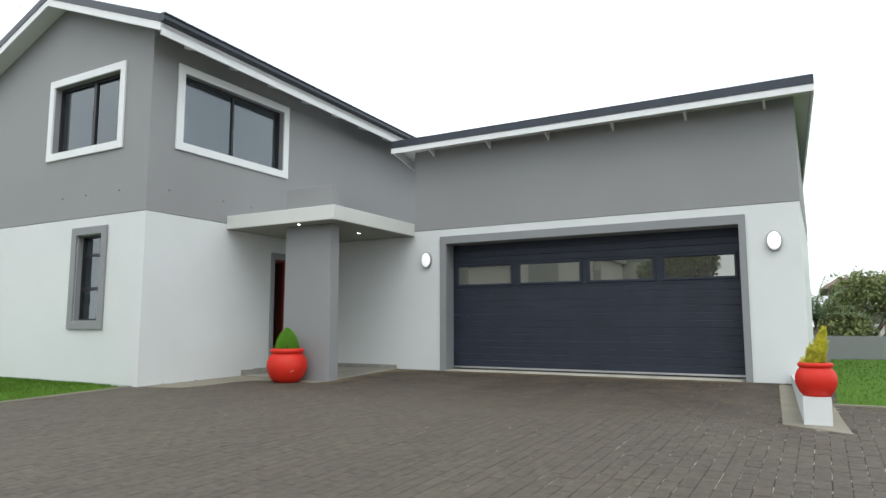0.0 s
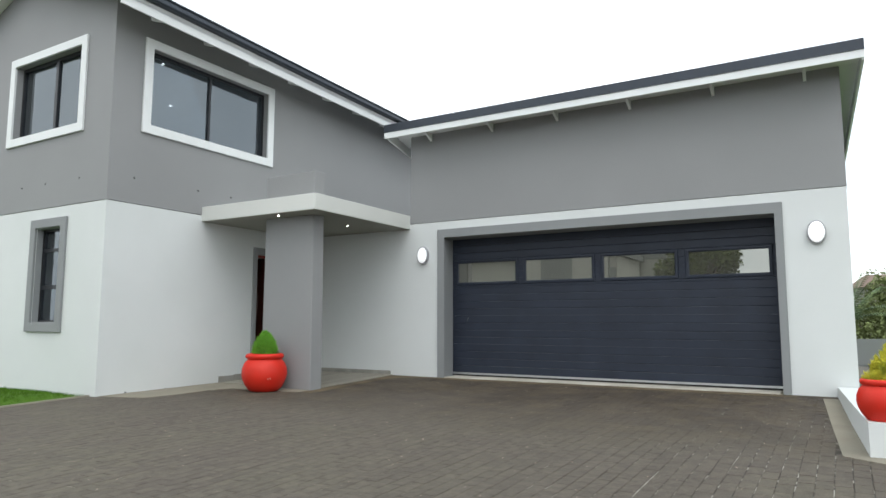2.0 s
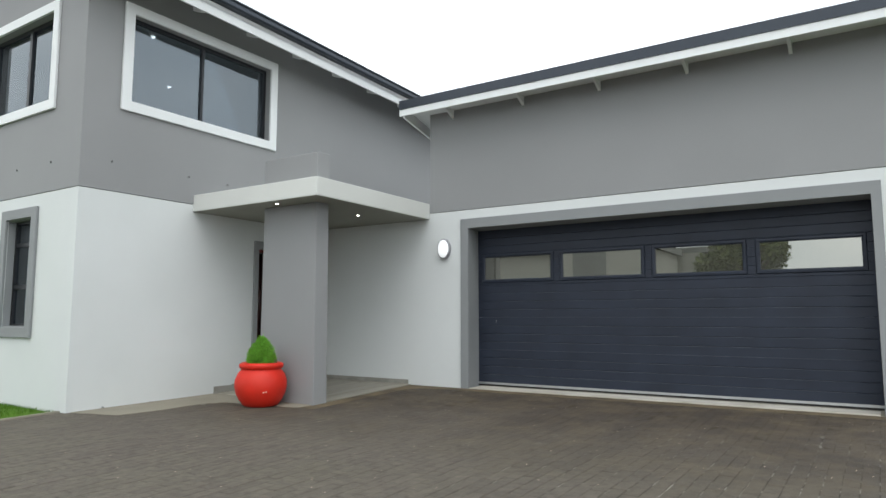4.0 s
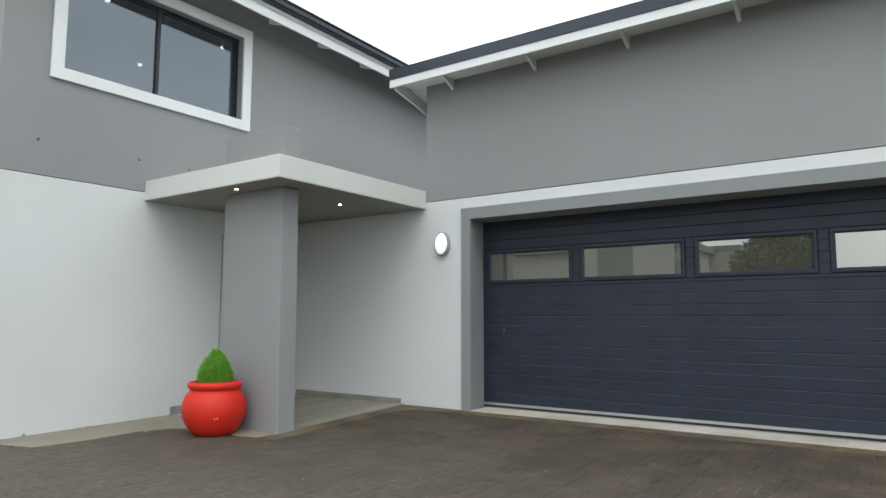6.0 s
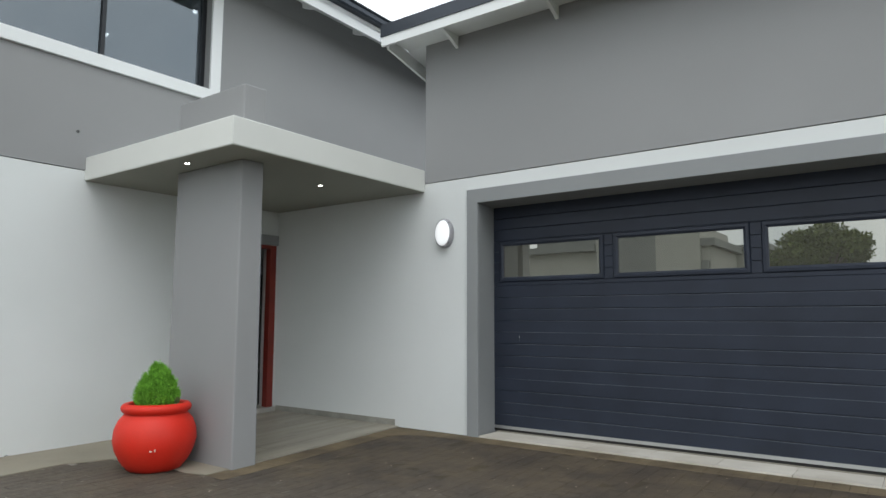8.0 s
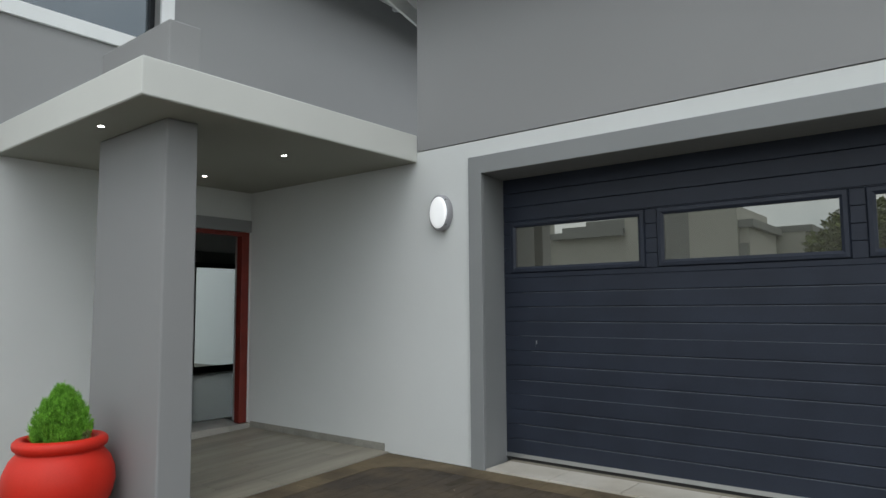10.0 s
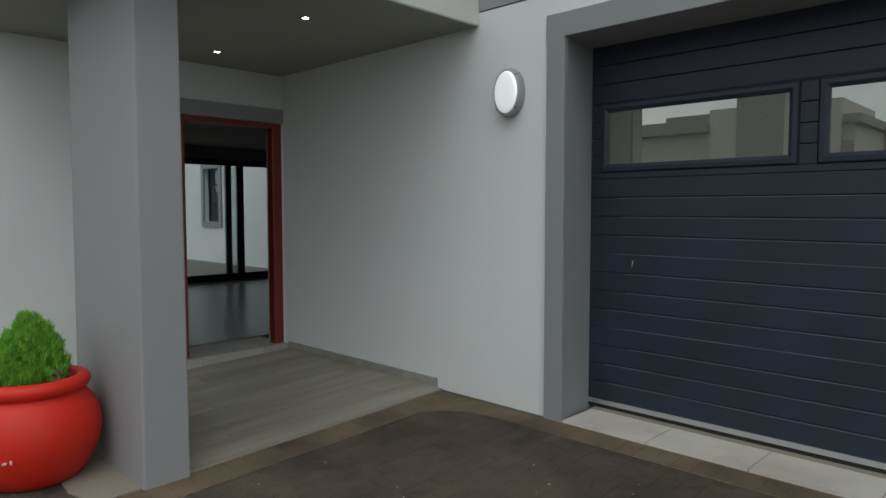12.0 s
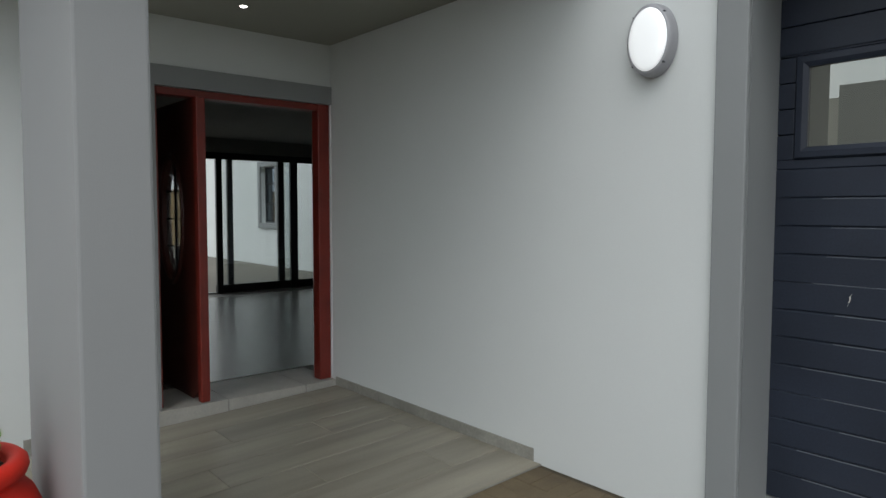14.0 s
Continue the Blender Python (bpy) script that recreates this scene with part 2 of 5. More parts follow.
eave_falls = False


def part(name, bm, mat, parent=None, label="", smooth=False):
    me = bpy.data.meshes.new(name)
    if eave_falls:
        bm.transform(EAVE_FALL)
    bmesh.ops.recalc_face_normals(bm, faces=bm.faces)
    bm.to_mesh(me)
    bm.free()
    if smooth:
        for p in me.polygons:
            p.use_smooth = True
    me.materials.append(mat)
    ob = new(name, me)
    ob.parent = parent
    if label:
        ob["label"] = label
    return ob


def thing(name, x, y, z, label, category, group="", turn=0.0):
    ob = new(name)
    ob.matrix_basis = pose(x, y, z, 0, 0, turn)
    return tagged(ob, label, category, group)


def add_box(bm, lo, hi, bevel=0.0):
    x0, y0, z0 = lo
    x1, y1, z1 = hi
    v = [bm.verts.new(p) for p in ((x0, y0, z0), (x1, y0, z0), (x1, y1, z0), (x0, y1, z0), (x0, y0, z1), (x1, y0, z1), (x1, y1, z1), (x0, y1, z1))]
    fs = [bm.faces.new([v[i] for i in f]) for f in ((0, 3, 2, 1), (4, 5, 6, 7), (0, 1, 5, 4), (1, 2, 6, 5), (2, 3, 7, 6), (3, 0, 4, 7))]
    if bevel:
        es = list({e for f in fs for e in f.edges})
        bmesh.ops.bevel(bm, geom=es, offset=bevel, segments=2, affect="EDGES", profile=0.5)


def box(name, lo, hi, mat, parent=None, label="", bevel=0.0):
    bm = bmesh.new()
    add_box(bm, lo, hi, bevel)
    return part(name, bm, mat, parent, label)


def prism(name, pts, axis, a, b, mat, parent=None, label=""):
    """A polygon in the two other axes, drawn out along axis from a to b."""
    bm = bmesh.new()
    def place(p, d):
        q = list(p)
        q.insert(axis, d)
        return bm.verts.new(q)
    r0, r1 = [place(p, a) for p in pts], [place(p, b) for p in pts]
    n = len(pts)
    bm.faces.new(r0)
    bm.faces.new(r1[::-1])
    for i in range(n):
        bm.faces.new((r0[i], r1[i], r1[(i + 1) % n], r0[(i + 1) % n]))
    return part(name, bm, mat, parent, label)


def wall(name, axis, a, b, u0, u1, v0, v1, holes, mat, label="", kind="structure", parent=None):
    """A wall slab from a to b along axis (0 or 1); u is the other level axis, v is height; holes are (u0, u1, v0, v1)."""
    us = sorted({u0, u1, *[h[0] for h in holes], *[h[1] for h in holes]})
    vs = sorted({v0, v1, *[h[2] for h in holes], *[h[3] for h in holes]})
    us, vs = [u for u in us if u0 <= u <= u1], [v for v in vs if v0 <= v <= v1]
    bm = bmesh.new()
    cache = {}
    def vert(d, u, v):
        k = (d, u, v)
        if k not in cache:
            cache[k] = bm.verts.new((d, u, v) if axis == 0 else (u, d, v))
        return cache[k]
    def solid(i, j):
        if i < 0 or j < 0 or i >= len(us) - 1 or j >= len(vs) - 1:
            return False
        cu, cv = (us[i] + us[i + 1]) / 2, (vs[j] + vs[j + 1]) / 2
        return not any(h[0] < cu < h[1] and h[2] < cv < h[3] for h in holes)
    for i in range(len(us) - 1):
        for j in range(len(vs) - 1):
            if not solid(i, j):
                continue
            p, q, r, s = us[i], us[i + 1], vs[j], vs[j + 1]
            for d in (a, b):
                bm.faces.new((vert(d, p, r), vert(d, q, r), vert(d, q, s), vert(d, p, s)))
            for di, dj, e in ((-1, 0, ((p, r), (p, s))), (1, 0, ((q, r), (q, s))), (0, -1, ((p, r), (q, r))), (0, 1, ((p, s), (q, s)))):
                if not solid(i + di, j + dj):
                    bm.faces.new((vert(a, *e[0]), vert(b, *e[0]), vert(b, *e[1]), vert(a, *e[1])))
    ob = part(name, bm, mat, parent)
    if parent is None:
        tagged(ob, label, "wall", kind=kind)
    return ob


def surround(name, axis, face, out, u0, u1, v0, v1, w, mat, label, category="trim", sides="lrtb"):
    """A raised plaster border round an opening, mitred from one ring."""
    holes = [(u0 + (w if "l" in sides else 0), u1 - (w if "r" in sides else 0), v0 + (w if "b" in sides else -1), v1 - (w if "t" in sides else 0))]
    ob = wall(name, axis, face, out, u0, u1, v0, v1, holes, mat)
    bev = ob.modifiers.new("bevel", "BEVEL")
    bev.width, bev.segments = 0.006, 2
    return tagged(ob, label, category, kind="structure")


def lathe(name, profile, mat, parent=None, label="", steps=40, centre=(0, 0, 0)):
    bm = bmesh.new()
    rings = []
    for r, z in profile:
        rings.append([bm.verts.new((centre[0] + r * math.cos(2 * math.pi * i / steps), centre[1] + r * math.sin(2 * math.pi * i / steps), centre[2] + z)) for i in range(steps)])
    for a, b in zip(rings, rings[1:]):
        for i in range(steps):
            bm.faces.new((a[i], a[(i + 1) % steps], b[(i + 1) % steps], b[i]))
    bm.faces.new(rings[0][::-1])
    bm.faces.new(rings[-1])
    return part(name, bm, mat, parent, label, smooth=True)


def tube(name, pts, radii, mat, parent=None, label="", sides=8):
    bm = bmesh.new()
    rings = []
    for i, p in enumerate(pts):
        d = (Vector(pts[min(i + 1, len(pts) - 1)]) - Vector(pts[max(i - 1, 0)])).normalized()
        q = d.to_track_quat("Z", "Y")
        rings.append([bm.verts.new(Vector(p) + q @ Vector((radii[i] * math.cos(2 * math.pi * k / sides), radii[i] * math.sin(2 * math.pi * k / sides), 0))) for k in range(sides)])
    for a, b in zip(rings, rings[1:]):
        for k in range(sides):
            bm.faces.new((a[k], a[(k + 1) % sides], b[(k + 1) % sides], b[k]))
    bm.faces.new(rings[0][::-1])
    bm.faces.new(rings[-1])
    return part(name, bm, mat, parent, label, smooth=True)


def soup(name, verts, faces, mat, parent=None, label=""):
    me = bpy.data.meshes.new(name)
    me.from_pydata(verts, [], faces)
    me.materials.append(mat)
    ob = new(name, me)
    ob.parent = parent
    if label:
        ob["label"] = label
    return ob


def paving_z(y):
    """The drive rises gently towards the garage, a little faster over the last metres."""
    y = min(max(y, -6.0), 11.9)
    if y > 9.0:
        return 0.598 - 0.040 * (11.27 - y)
    if y > 7.0:
        return 0.5072 - 0.0145 * (9.0 - y)
    return 0.4782 - 0.032 * (7.0 - y)


# ---- ground ----
def ground_sheet():
    xs = [-900, -200, -60, -30, -15.2, -9.1, 1, 6, 15, 40, 120, 900]
    ys = [-900, -200, -60, -25, -6, 0, 4, 8, 11.9, 14, 20, 30, 60, 200, 900]
    verts = [(x, y, paving_z(y) - 0.035) for y in ys for x in xs]
    n = len(xs)
    faces = [(j * n + i, j * n + i + 1, (j + 1) * n + i + 1, (j + 1) * n + i) for j in range(len(ys) - 1) for i in range(n - 1)]
    return tagged(soup("ground", verts, faces, EARTH), "bare grey-brown earth under the paving and lawns", "ground", kind="structure")


ground_sheet()


def slab(name, x0, x1, y0, y1, lift, mat, label, category, drop=0.12, silt=0.0):
    """A thin slab that follows the slope of the drive."""
    bm = bmesh.new()
    n = 58
    top = [[bm.verts.new((x, y0 + (y1 - y0) * k / n, paving_z(y0 + (y1 - y0) * k / n) + lift + silt * min(1.0, max(0.0, (y0 + (y1 - y0) * k / n - 6.6) / 3.0)))) for x in (x0, x1)] for k in range(n + 1)]
    low = [[bm.verts.new((v.co.x, v.co.y, v.co.z - drop)) for v in row] for row in top]
    for k in range(n):
        bm.faces.new((top[k][0], top[k][1], top[k + 1][1], top[k + 1][0]))
        for s in (0, 1):
            bm.faces.new((top[k][s], top[k + 1][s], low[k + 1][s], low[k][s]))
    for k in (0, n):
        bm.faces.new((top[k][0], top[k][1], low[k][1], low[k][0]))
    return tagged(part(name, bm, mat), label, category, kind="structure")


pavement = slab("pavement", -9.345, 5.975, -3.2, 11.27, -0.0046, MORTAR, "sloping drive of charcoal concrete pavers on a sandy bed", "pavement", silt=0.0034)

# ---- the wing: walls in two tones ----
WX, FY, GY = -9.21, 6.96, 11.27          # wing face, gable face, garage face
SPLIT, GSPLIT = 3.352, 3.338
LOW_WIN = (-11.028, -10.317, 1.533, 3.037)
UP_WIN = (-11.992, -10.03, 4.637, 5.914)
BIG_WIN = (7.60, 10.105, 4.645, 5.90)
DOOR_HOLE = (9.95, 11.258, 0.58, 2.79)
LEFT = -14.35
wall("wall_wing_low", 0, WX, WX - 0.28, FY + 0.28, 16.0, 0.2, SPLIT, [DOOR_HOLE], WHITE_PLASTER, "smooth off-white plastered wall of the ground floor")
wall("wall_gable_low", 1, FY, FY + 0.28, LEFT, WX, 0.2, SPLIT, [LOW_WIN], WHITE_PLASTER, "smooth off-white plastered gable wall with a narrow window")
high = wall("wall_wing_high", 0, WX + 0.006, WX - 0.28, FY + 0.28, 22.0, SPLIT + 0.008, 6.06, [BIG_WIN], GREY_PLASTER, "mid-grey plastered upper wall with a wide window")
prism("wall_head", [(FY + 0.28, 6.061), (22.0, 6.061), (22.0, 6.143), (FY + 0.28, 6.466)], 0, WX - 0.28, WX + 0.006, GREY_PLASTER, high)
gable = wall("wall_gable_high", 1, FY - 0.006, FY + 0.28, LEFT, WX + 0.006, SPLIT + 0.008, 6.32, [UP_WIN], GREY_PLASTER, "mid-grey plastered gable wall with an upper window")
prism("gable_top", [(LEFT, 6.32), (WX + 0.006, 6.32), (WX + 0.006, 6.462), (-11.84, 7.44), (LEFT, 6.44)], 1, FY - 0.006, FY + 0.28, GREY_PLASTER, gable)
far_side = wall("wall_wing_left", 0, LEFT, LEFT + 0.28, FY + 0.28, 22.0, 3.5, 6.06, [], GREY_PLASTER, "grey plastered far side of the wing")
prism("wall_head", [(FY + 0.28, 6.061), (22.0, 6.061), (22.0, 6.12), (FY + 0.28, 6.44)], 0, LEFT, LEFT + 0.28, GREY_PLASTER, far_side)
wall("wall_wing_left_low", 0, LEFT, LEFT + 0.28, FY + 0.28, 9.6, 0.2, 3.5, [], WHITE_PLASTER, "white plastered far side of the wing")
wall("wall_wing_back", 1, 22.0, 22.28, LEFT, WX, 0.2, 6.1, [], GREY_PLASTER, "grey plastered back wall of the wing")
tagged(box("floor_upper", (-14.90, FY + 0.28, 3.22), (WX - 0.28, 21.9, 3.48), ROOM_WALL), "plastered floor slab between the two storeys", "floor", kind="structure")
tagged(box("ceiling_upper", (LEFT + 0.28, FY + 0.28, 6.33), (WX - 0.28, 21.9, 6.37), ROOM_WALL), "painted upper ceiling", "ceiling", kind="structure")

# raised plaster borders
surround("trim_big_window", 0, WX + 0.007, WX + 0.045, 7.455, 10.248, 4.502, 6.043, 0.144, TRIM_WHITE, "white raised plaster border round the wide window")
surround("trim_upper_window", 1, FY - 0.007, FY - 0.045, -12.133, -9.889, 4.497, 6.054, 0.14, TRIM_WHITE, "white raised plaster border round the upper window")
surround("trim_low_window", 1, FY - 0.001, FY - 0.04, -11.168, -10.177, 1.393, 3.177, 0.14, TRIM_GREY, "grey raised plaster border round the narrow window")
surround("trim_low_reveal", 1, FY, FY + 0.099, *LOW_WIN, 0.014, TRIM_GREY, "grey plaster lining of the narrow window opening")
tagged(wall("trim_front_door", 0, WX + 0.001, WX + 0.035, 9.865, 11.256, 0.55, 2.922, [(9.948, 11.30, 0.4, 2.79)], TRIM_GREY), "grey raised plaster border over the front door", "trim")


def window_unit(name, axis, face, u0, u1, v0, v1, uprights, rails, label, inward, bar=0.05, pane_mat=GLASS_WINDOW):
    """Dark aluminium window: outer frame, bars and panes, each a part. inward is +1 or -1 along axis."""
    ob = tagged(new(name), label, "window", kind="structure")
    def at(d0, d1, ua, ub, va, vb):
        a, b = sorted((face + inward * d0, face + inward * d1))
        return ((a, ua, va), (b, ub, vb)) if axis == 0 else ((ua, a, va), (ub, b, vb))
    bm = bmesh.new()
    for r in ((u0, u1, v0, v0 + bar), (u0, u1, v1 - bar, v1), (u0, u0 + bar, v0 + bar, v1 - bar), (u1 - bar, u1, v0 + bar, v1 - bar)):
        add_box(bm, *at(0.10, 0.16, *r))
    part("window_frame", bm, ALU_DARK, ob)
    for u, w in uprights:
        box("mullion", *at(0.095, 0.15, u - w / 2, u + w / 2, v0 + bar, v1 - bar), ALU_DARK, ob)
    for v, w in rails:
        box("transom", *at(0.105, 0.145, u0 + bar, u1 - bar, v - w / 2, v + w / 2), ALU_DARK, ob)
    ucuts = [u0 + bar, *[u for u, w in uprights], u1 - bar]
    vcuts = [v0 + bar, *sorted(v for v, w in rails), v1 - bar]
    for a, b in zip(ucuts, ucuts[1:]):
        for c, d in zip(vcuts, vcuts[1:]):
            pane = box("pane", *at(0.125, 0.131, a, b, c, d), pane_mat, ob)
            pane.visible_shadow = False
    return ob


window_unit("window_1", 0, WX, *BIG_WIN, [(8.83, 0.045)], [], "wide dark aluminium sliding window with reflecting panes", -1)
window_unit("window_2", 1, FY, *UP_WIN, [(-10.93, 0.075)], [], "dark aluminium upper window in two panes", 1, pane_mat=GLASS_THIN)
window_unit("window_3", 1, FY, *LOW_WIN, [], [(2.69, 0.05), (2.095, 0.06)], "narrow dark aluminium window in three panes", 1, bar=0.045, pane_mat=GLASS_THIN)


def curtain(x0, x1, y, z0, z1, label):
    bm = bmesh.new()
    n = 60
    rows = []
    for i in range(n + 1):
        x = x0 + (x1 - x0) * i / n
        yy = y + 0.03 * math.sin(i * 1.25) + 0.012 * math.sin(i * 2.9)
        rows.append([bm.verts.new((x, yy, z)) for z in (z0, z1)] + [bm.verts.new((x, yy + 0.004, z)) for z in (z0, z1)])
    for a, b in zip(rows, rows[1:]):
        bm.faces.new((a[0], b[0], b[1], a[1]))
        bm.faces.new((a[2], a[3], b[3], b[2]))
        bm.faces.new((a[1], b[1], b[3], a[3]))
        bm.faces.new((a[0], a[2], b[2], b[0]))
    return tagged(part("curtain", bm, CURTAIN, smooth=True), label, "curtain")


curtain(-11.01, -10.33, FY + 0.215, 1.54, 3.03, "white gathered curtain behind the narrow window")
curtain(-11.97, -11.72, FY + 0.215, 4.645, 5.905, "white gathered curtain drawn aside at the upper window")


def downlight(x, y, z, label, group, size=0.021, drop=0.0):
    ob = thing("downlight", x, y, z, label, "lamp", group)
    lathe("ring", [(size * 1.35, -0.004), (size * 1.3, -0.008), (size, -0.008), (size, 0.0)], DOWN_RING, ob, steps=24)
    lens = [(size * 0.98, -0.0095), (size * 0.98, -0.003)]
    if drop:
        lens = [(size * 0.2, -drop), (size * 0.65, -drop * 0.85), (size * 0.95, -drop * 0.4), (size * 0.98, -0.003)]
    lathe("lens", lens, SPOT_GLOW, ob, steps=24)
    return ob


# ---- wing roof ----
def wing_roof():
    ob = tagged(new("wing_roof"), "pitched charcoal metal roof with white fascias and a dark gutter", "roof", kind="structure")
    ya, yb, ex, ax, lx = 6.60, 22.4, -8.60, -11.84, -14.85
    eave, apex = 6.105, 7.307
    # barge boards on the gable verge
    for xa, xb in ((ex, ax), (lx, ax)):
        def band(lo, hi):
            return [(xa, eave + lo), (xb, apex + lo), (xb, apex + hi), (xa, eave + hi)]
        prism("barge_board", band(0.0, 0.135), 1, ya, ya + 0.03, TRIM_WHITE, ob, "white barge board")
        prism("verge_flashing", band(0.137, 0.275), 1, ya - 0.012, ya + 0.12, ROOF_METAL, ob, "charcoal verge flashing")
        prism("roof_sheet", band(0.17, 0.25), 1, ya + 0.121, yb, ROOF_METAL, ob, "charcoal metal roof sheet")
        prism("soffit_board", band(0.07, 0.085), 1, ya + 0.031, yb, TRIM_WHITE, ob)
        for i in range(9):
            f = (i + 0.5) / 9
            screw = lathe("screw", [(0.011, -0.002), (0.011, 0.004), (0.006, 0.007)], ROOF_METAL, ob, steps=10)
            screw.matrix_basis = pose(xa + (xb - xa) * f, ya - 0.012, eave + (apex - eave) * f + 0.205 - 0.022 * ya + 0.22, 90, 0, 0)
    # eave fascia and gutter
    box("fascia", (ex - 0.025, ya + 0.031, 6.043), (ex, yb, 6.243), TRIM_WHITE, ob, "white eave fascia")
    box("fascia", (lx, ya + 0.031, 6.043), (lx + 0.025, yb, 6.243), TRIM_WHITE, ob, "white eave fascia")
    g = [(ex + a, 6.248 + b) for a, b in ((0.001, 0.0), (0.085, 0.0), (0.105, 0.025), (0.105, 0.070), (0.085, 0.080), (0.085, 0.103), (0.11, 0.118), (0.11, 0.135), (0.001, 0.135))]
    prism("gutter", g, 1, ya - 0.01, yb, ROOF_METAL, ob, "moulded charcoal gutter")
    for i in range(14):
        y = 7.35 + 1.0 * i
        prism("rafter_end", [(ex - 0.026, 6.16), (ex - 0.34, 6.25), (ex - 0.34, 6.16), (ex - 0.20, 6.107), (ex - 0.026, 6.066)], 1, y, y + 0.04, TRIM_WHITE, ob)


eave_falls = True
wing_roof()
eave_falls = False

# ---- garage block ----
GX0, GX1 = -6.667, 0.195
G_HOLE = (-6.05, -0.572, 0.3, 3.195)
wall("wall_garage_low", 1, GY, GY + 0.23, WX - 0.28, GX1, 0.2, GSPLIT, [G_HOLE], WHITE_PLASTER, "smooth off-white plastered wall beside the porch and garage")
wall("wall_garage_high", 1, GY - 0.006, GY + 0.23, GX0, GX1 + 0.005, GSPLIT + 0.008, 4.974, [], GREY_PLASTER, "mid-grey plastered wall above the garage door")
wall("wall_garage_side", 0, GX1, GX1 - 0.23, GY + 0.23, 17.2, 0.2, GSPLIT, [], WHITE_PLASTER, "white plastered garage side wall")
wall("wall_garage_side_high", 0, GX1 + 0.005, GX1 - 0.23, GY + 0.23, 17.2, GSPLIT + 0.008, 3.75, [], GREY_PLASTER, "grey plastered garage side wall")
prism("side_top", [(GY + 0.23, 3.75), (17.2, 3.75), (GY + 0.23, 4.88)], 0, GX1 + 0.005, GX1 - 0.23, GREY_PLASTER, bpy.data.objects["wall_garage_side_high"])
wall("wall_garage_left", 0, GX0, GX0 + 0.23, GY + 0.23, 17.2, 3.3, 4.4, [], GREY_PLASTER, "grey plastered garage side wall above the porch")
wall("wall_garage_back", 1, 17.2, 17.43, WX - 0.28, GX1, 0.2, 3.75, [], WHITE_PLASTER, "white plastered garage back wall")
tagged(box("porch_roof_back", (WX + 0.001, GY + 0.23, 3.15), (GX0, 17.2, 3.3), GREY_PLASTER), "flat slab roof behind the porch", "roof", kind="structure")
# plaster border of the garage opening, lining the reveal
OPEN0, OPEN1 = -5.942, -0.674
border = wall("trim_garage", 1, GY - 0.03, GY - 0.001, -6.078, -0.572, 0.45, 3.197, [(OPEN0, OPEN1, 0.4, 3.045)], TRIM_GREY)
bev = border.modifiers.new("bevel", "BEVEL")
bev.width, bev.segments = 0.006, 2
tagged(border, "grey raised plaster border round the garage door", "trim", kind="structure")
tagged(prism("trim_reveal", [(-6.049, GY), (OPEN0, GY), (-6.003, 11.71), (-6.12, 11.71)], 2, 0.45, 3.044, TRIM_GREY), "grey splayed plaster lining of the garage opening", "trim", kind="structure")
tagged(box("trim_reveal", (OPEN1, GY, 0.45), (OPEN1 + 0.1, 11.71, 3.044), TRIM_GREY), "grey plaster lining of the garage opening", "trim", kind="structure")
tagged(box("trim_reveal", (-6.1, GY + 0.0, 3.046), (OPEN1 + 0.1, 11.71, 3.2), TRIM_GREY), "grey plaster lining of the garage opening", "trim", kind="structure")


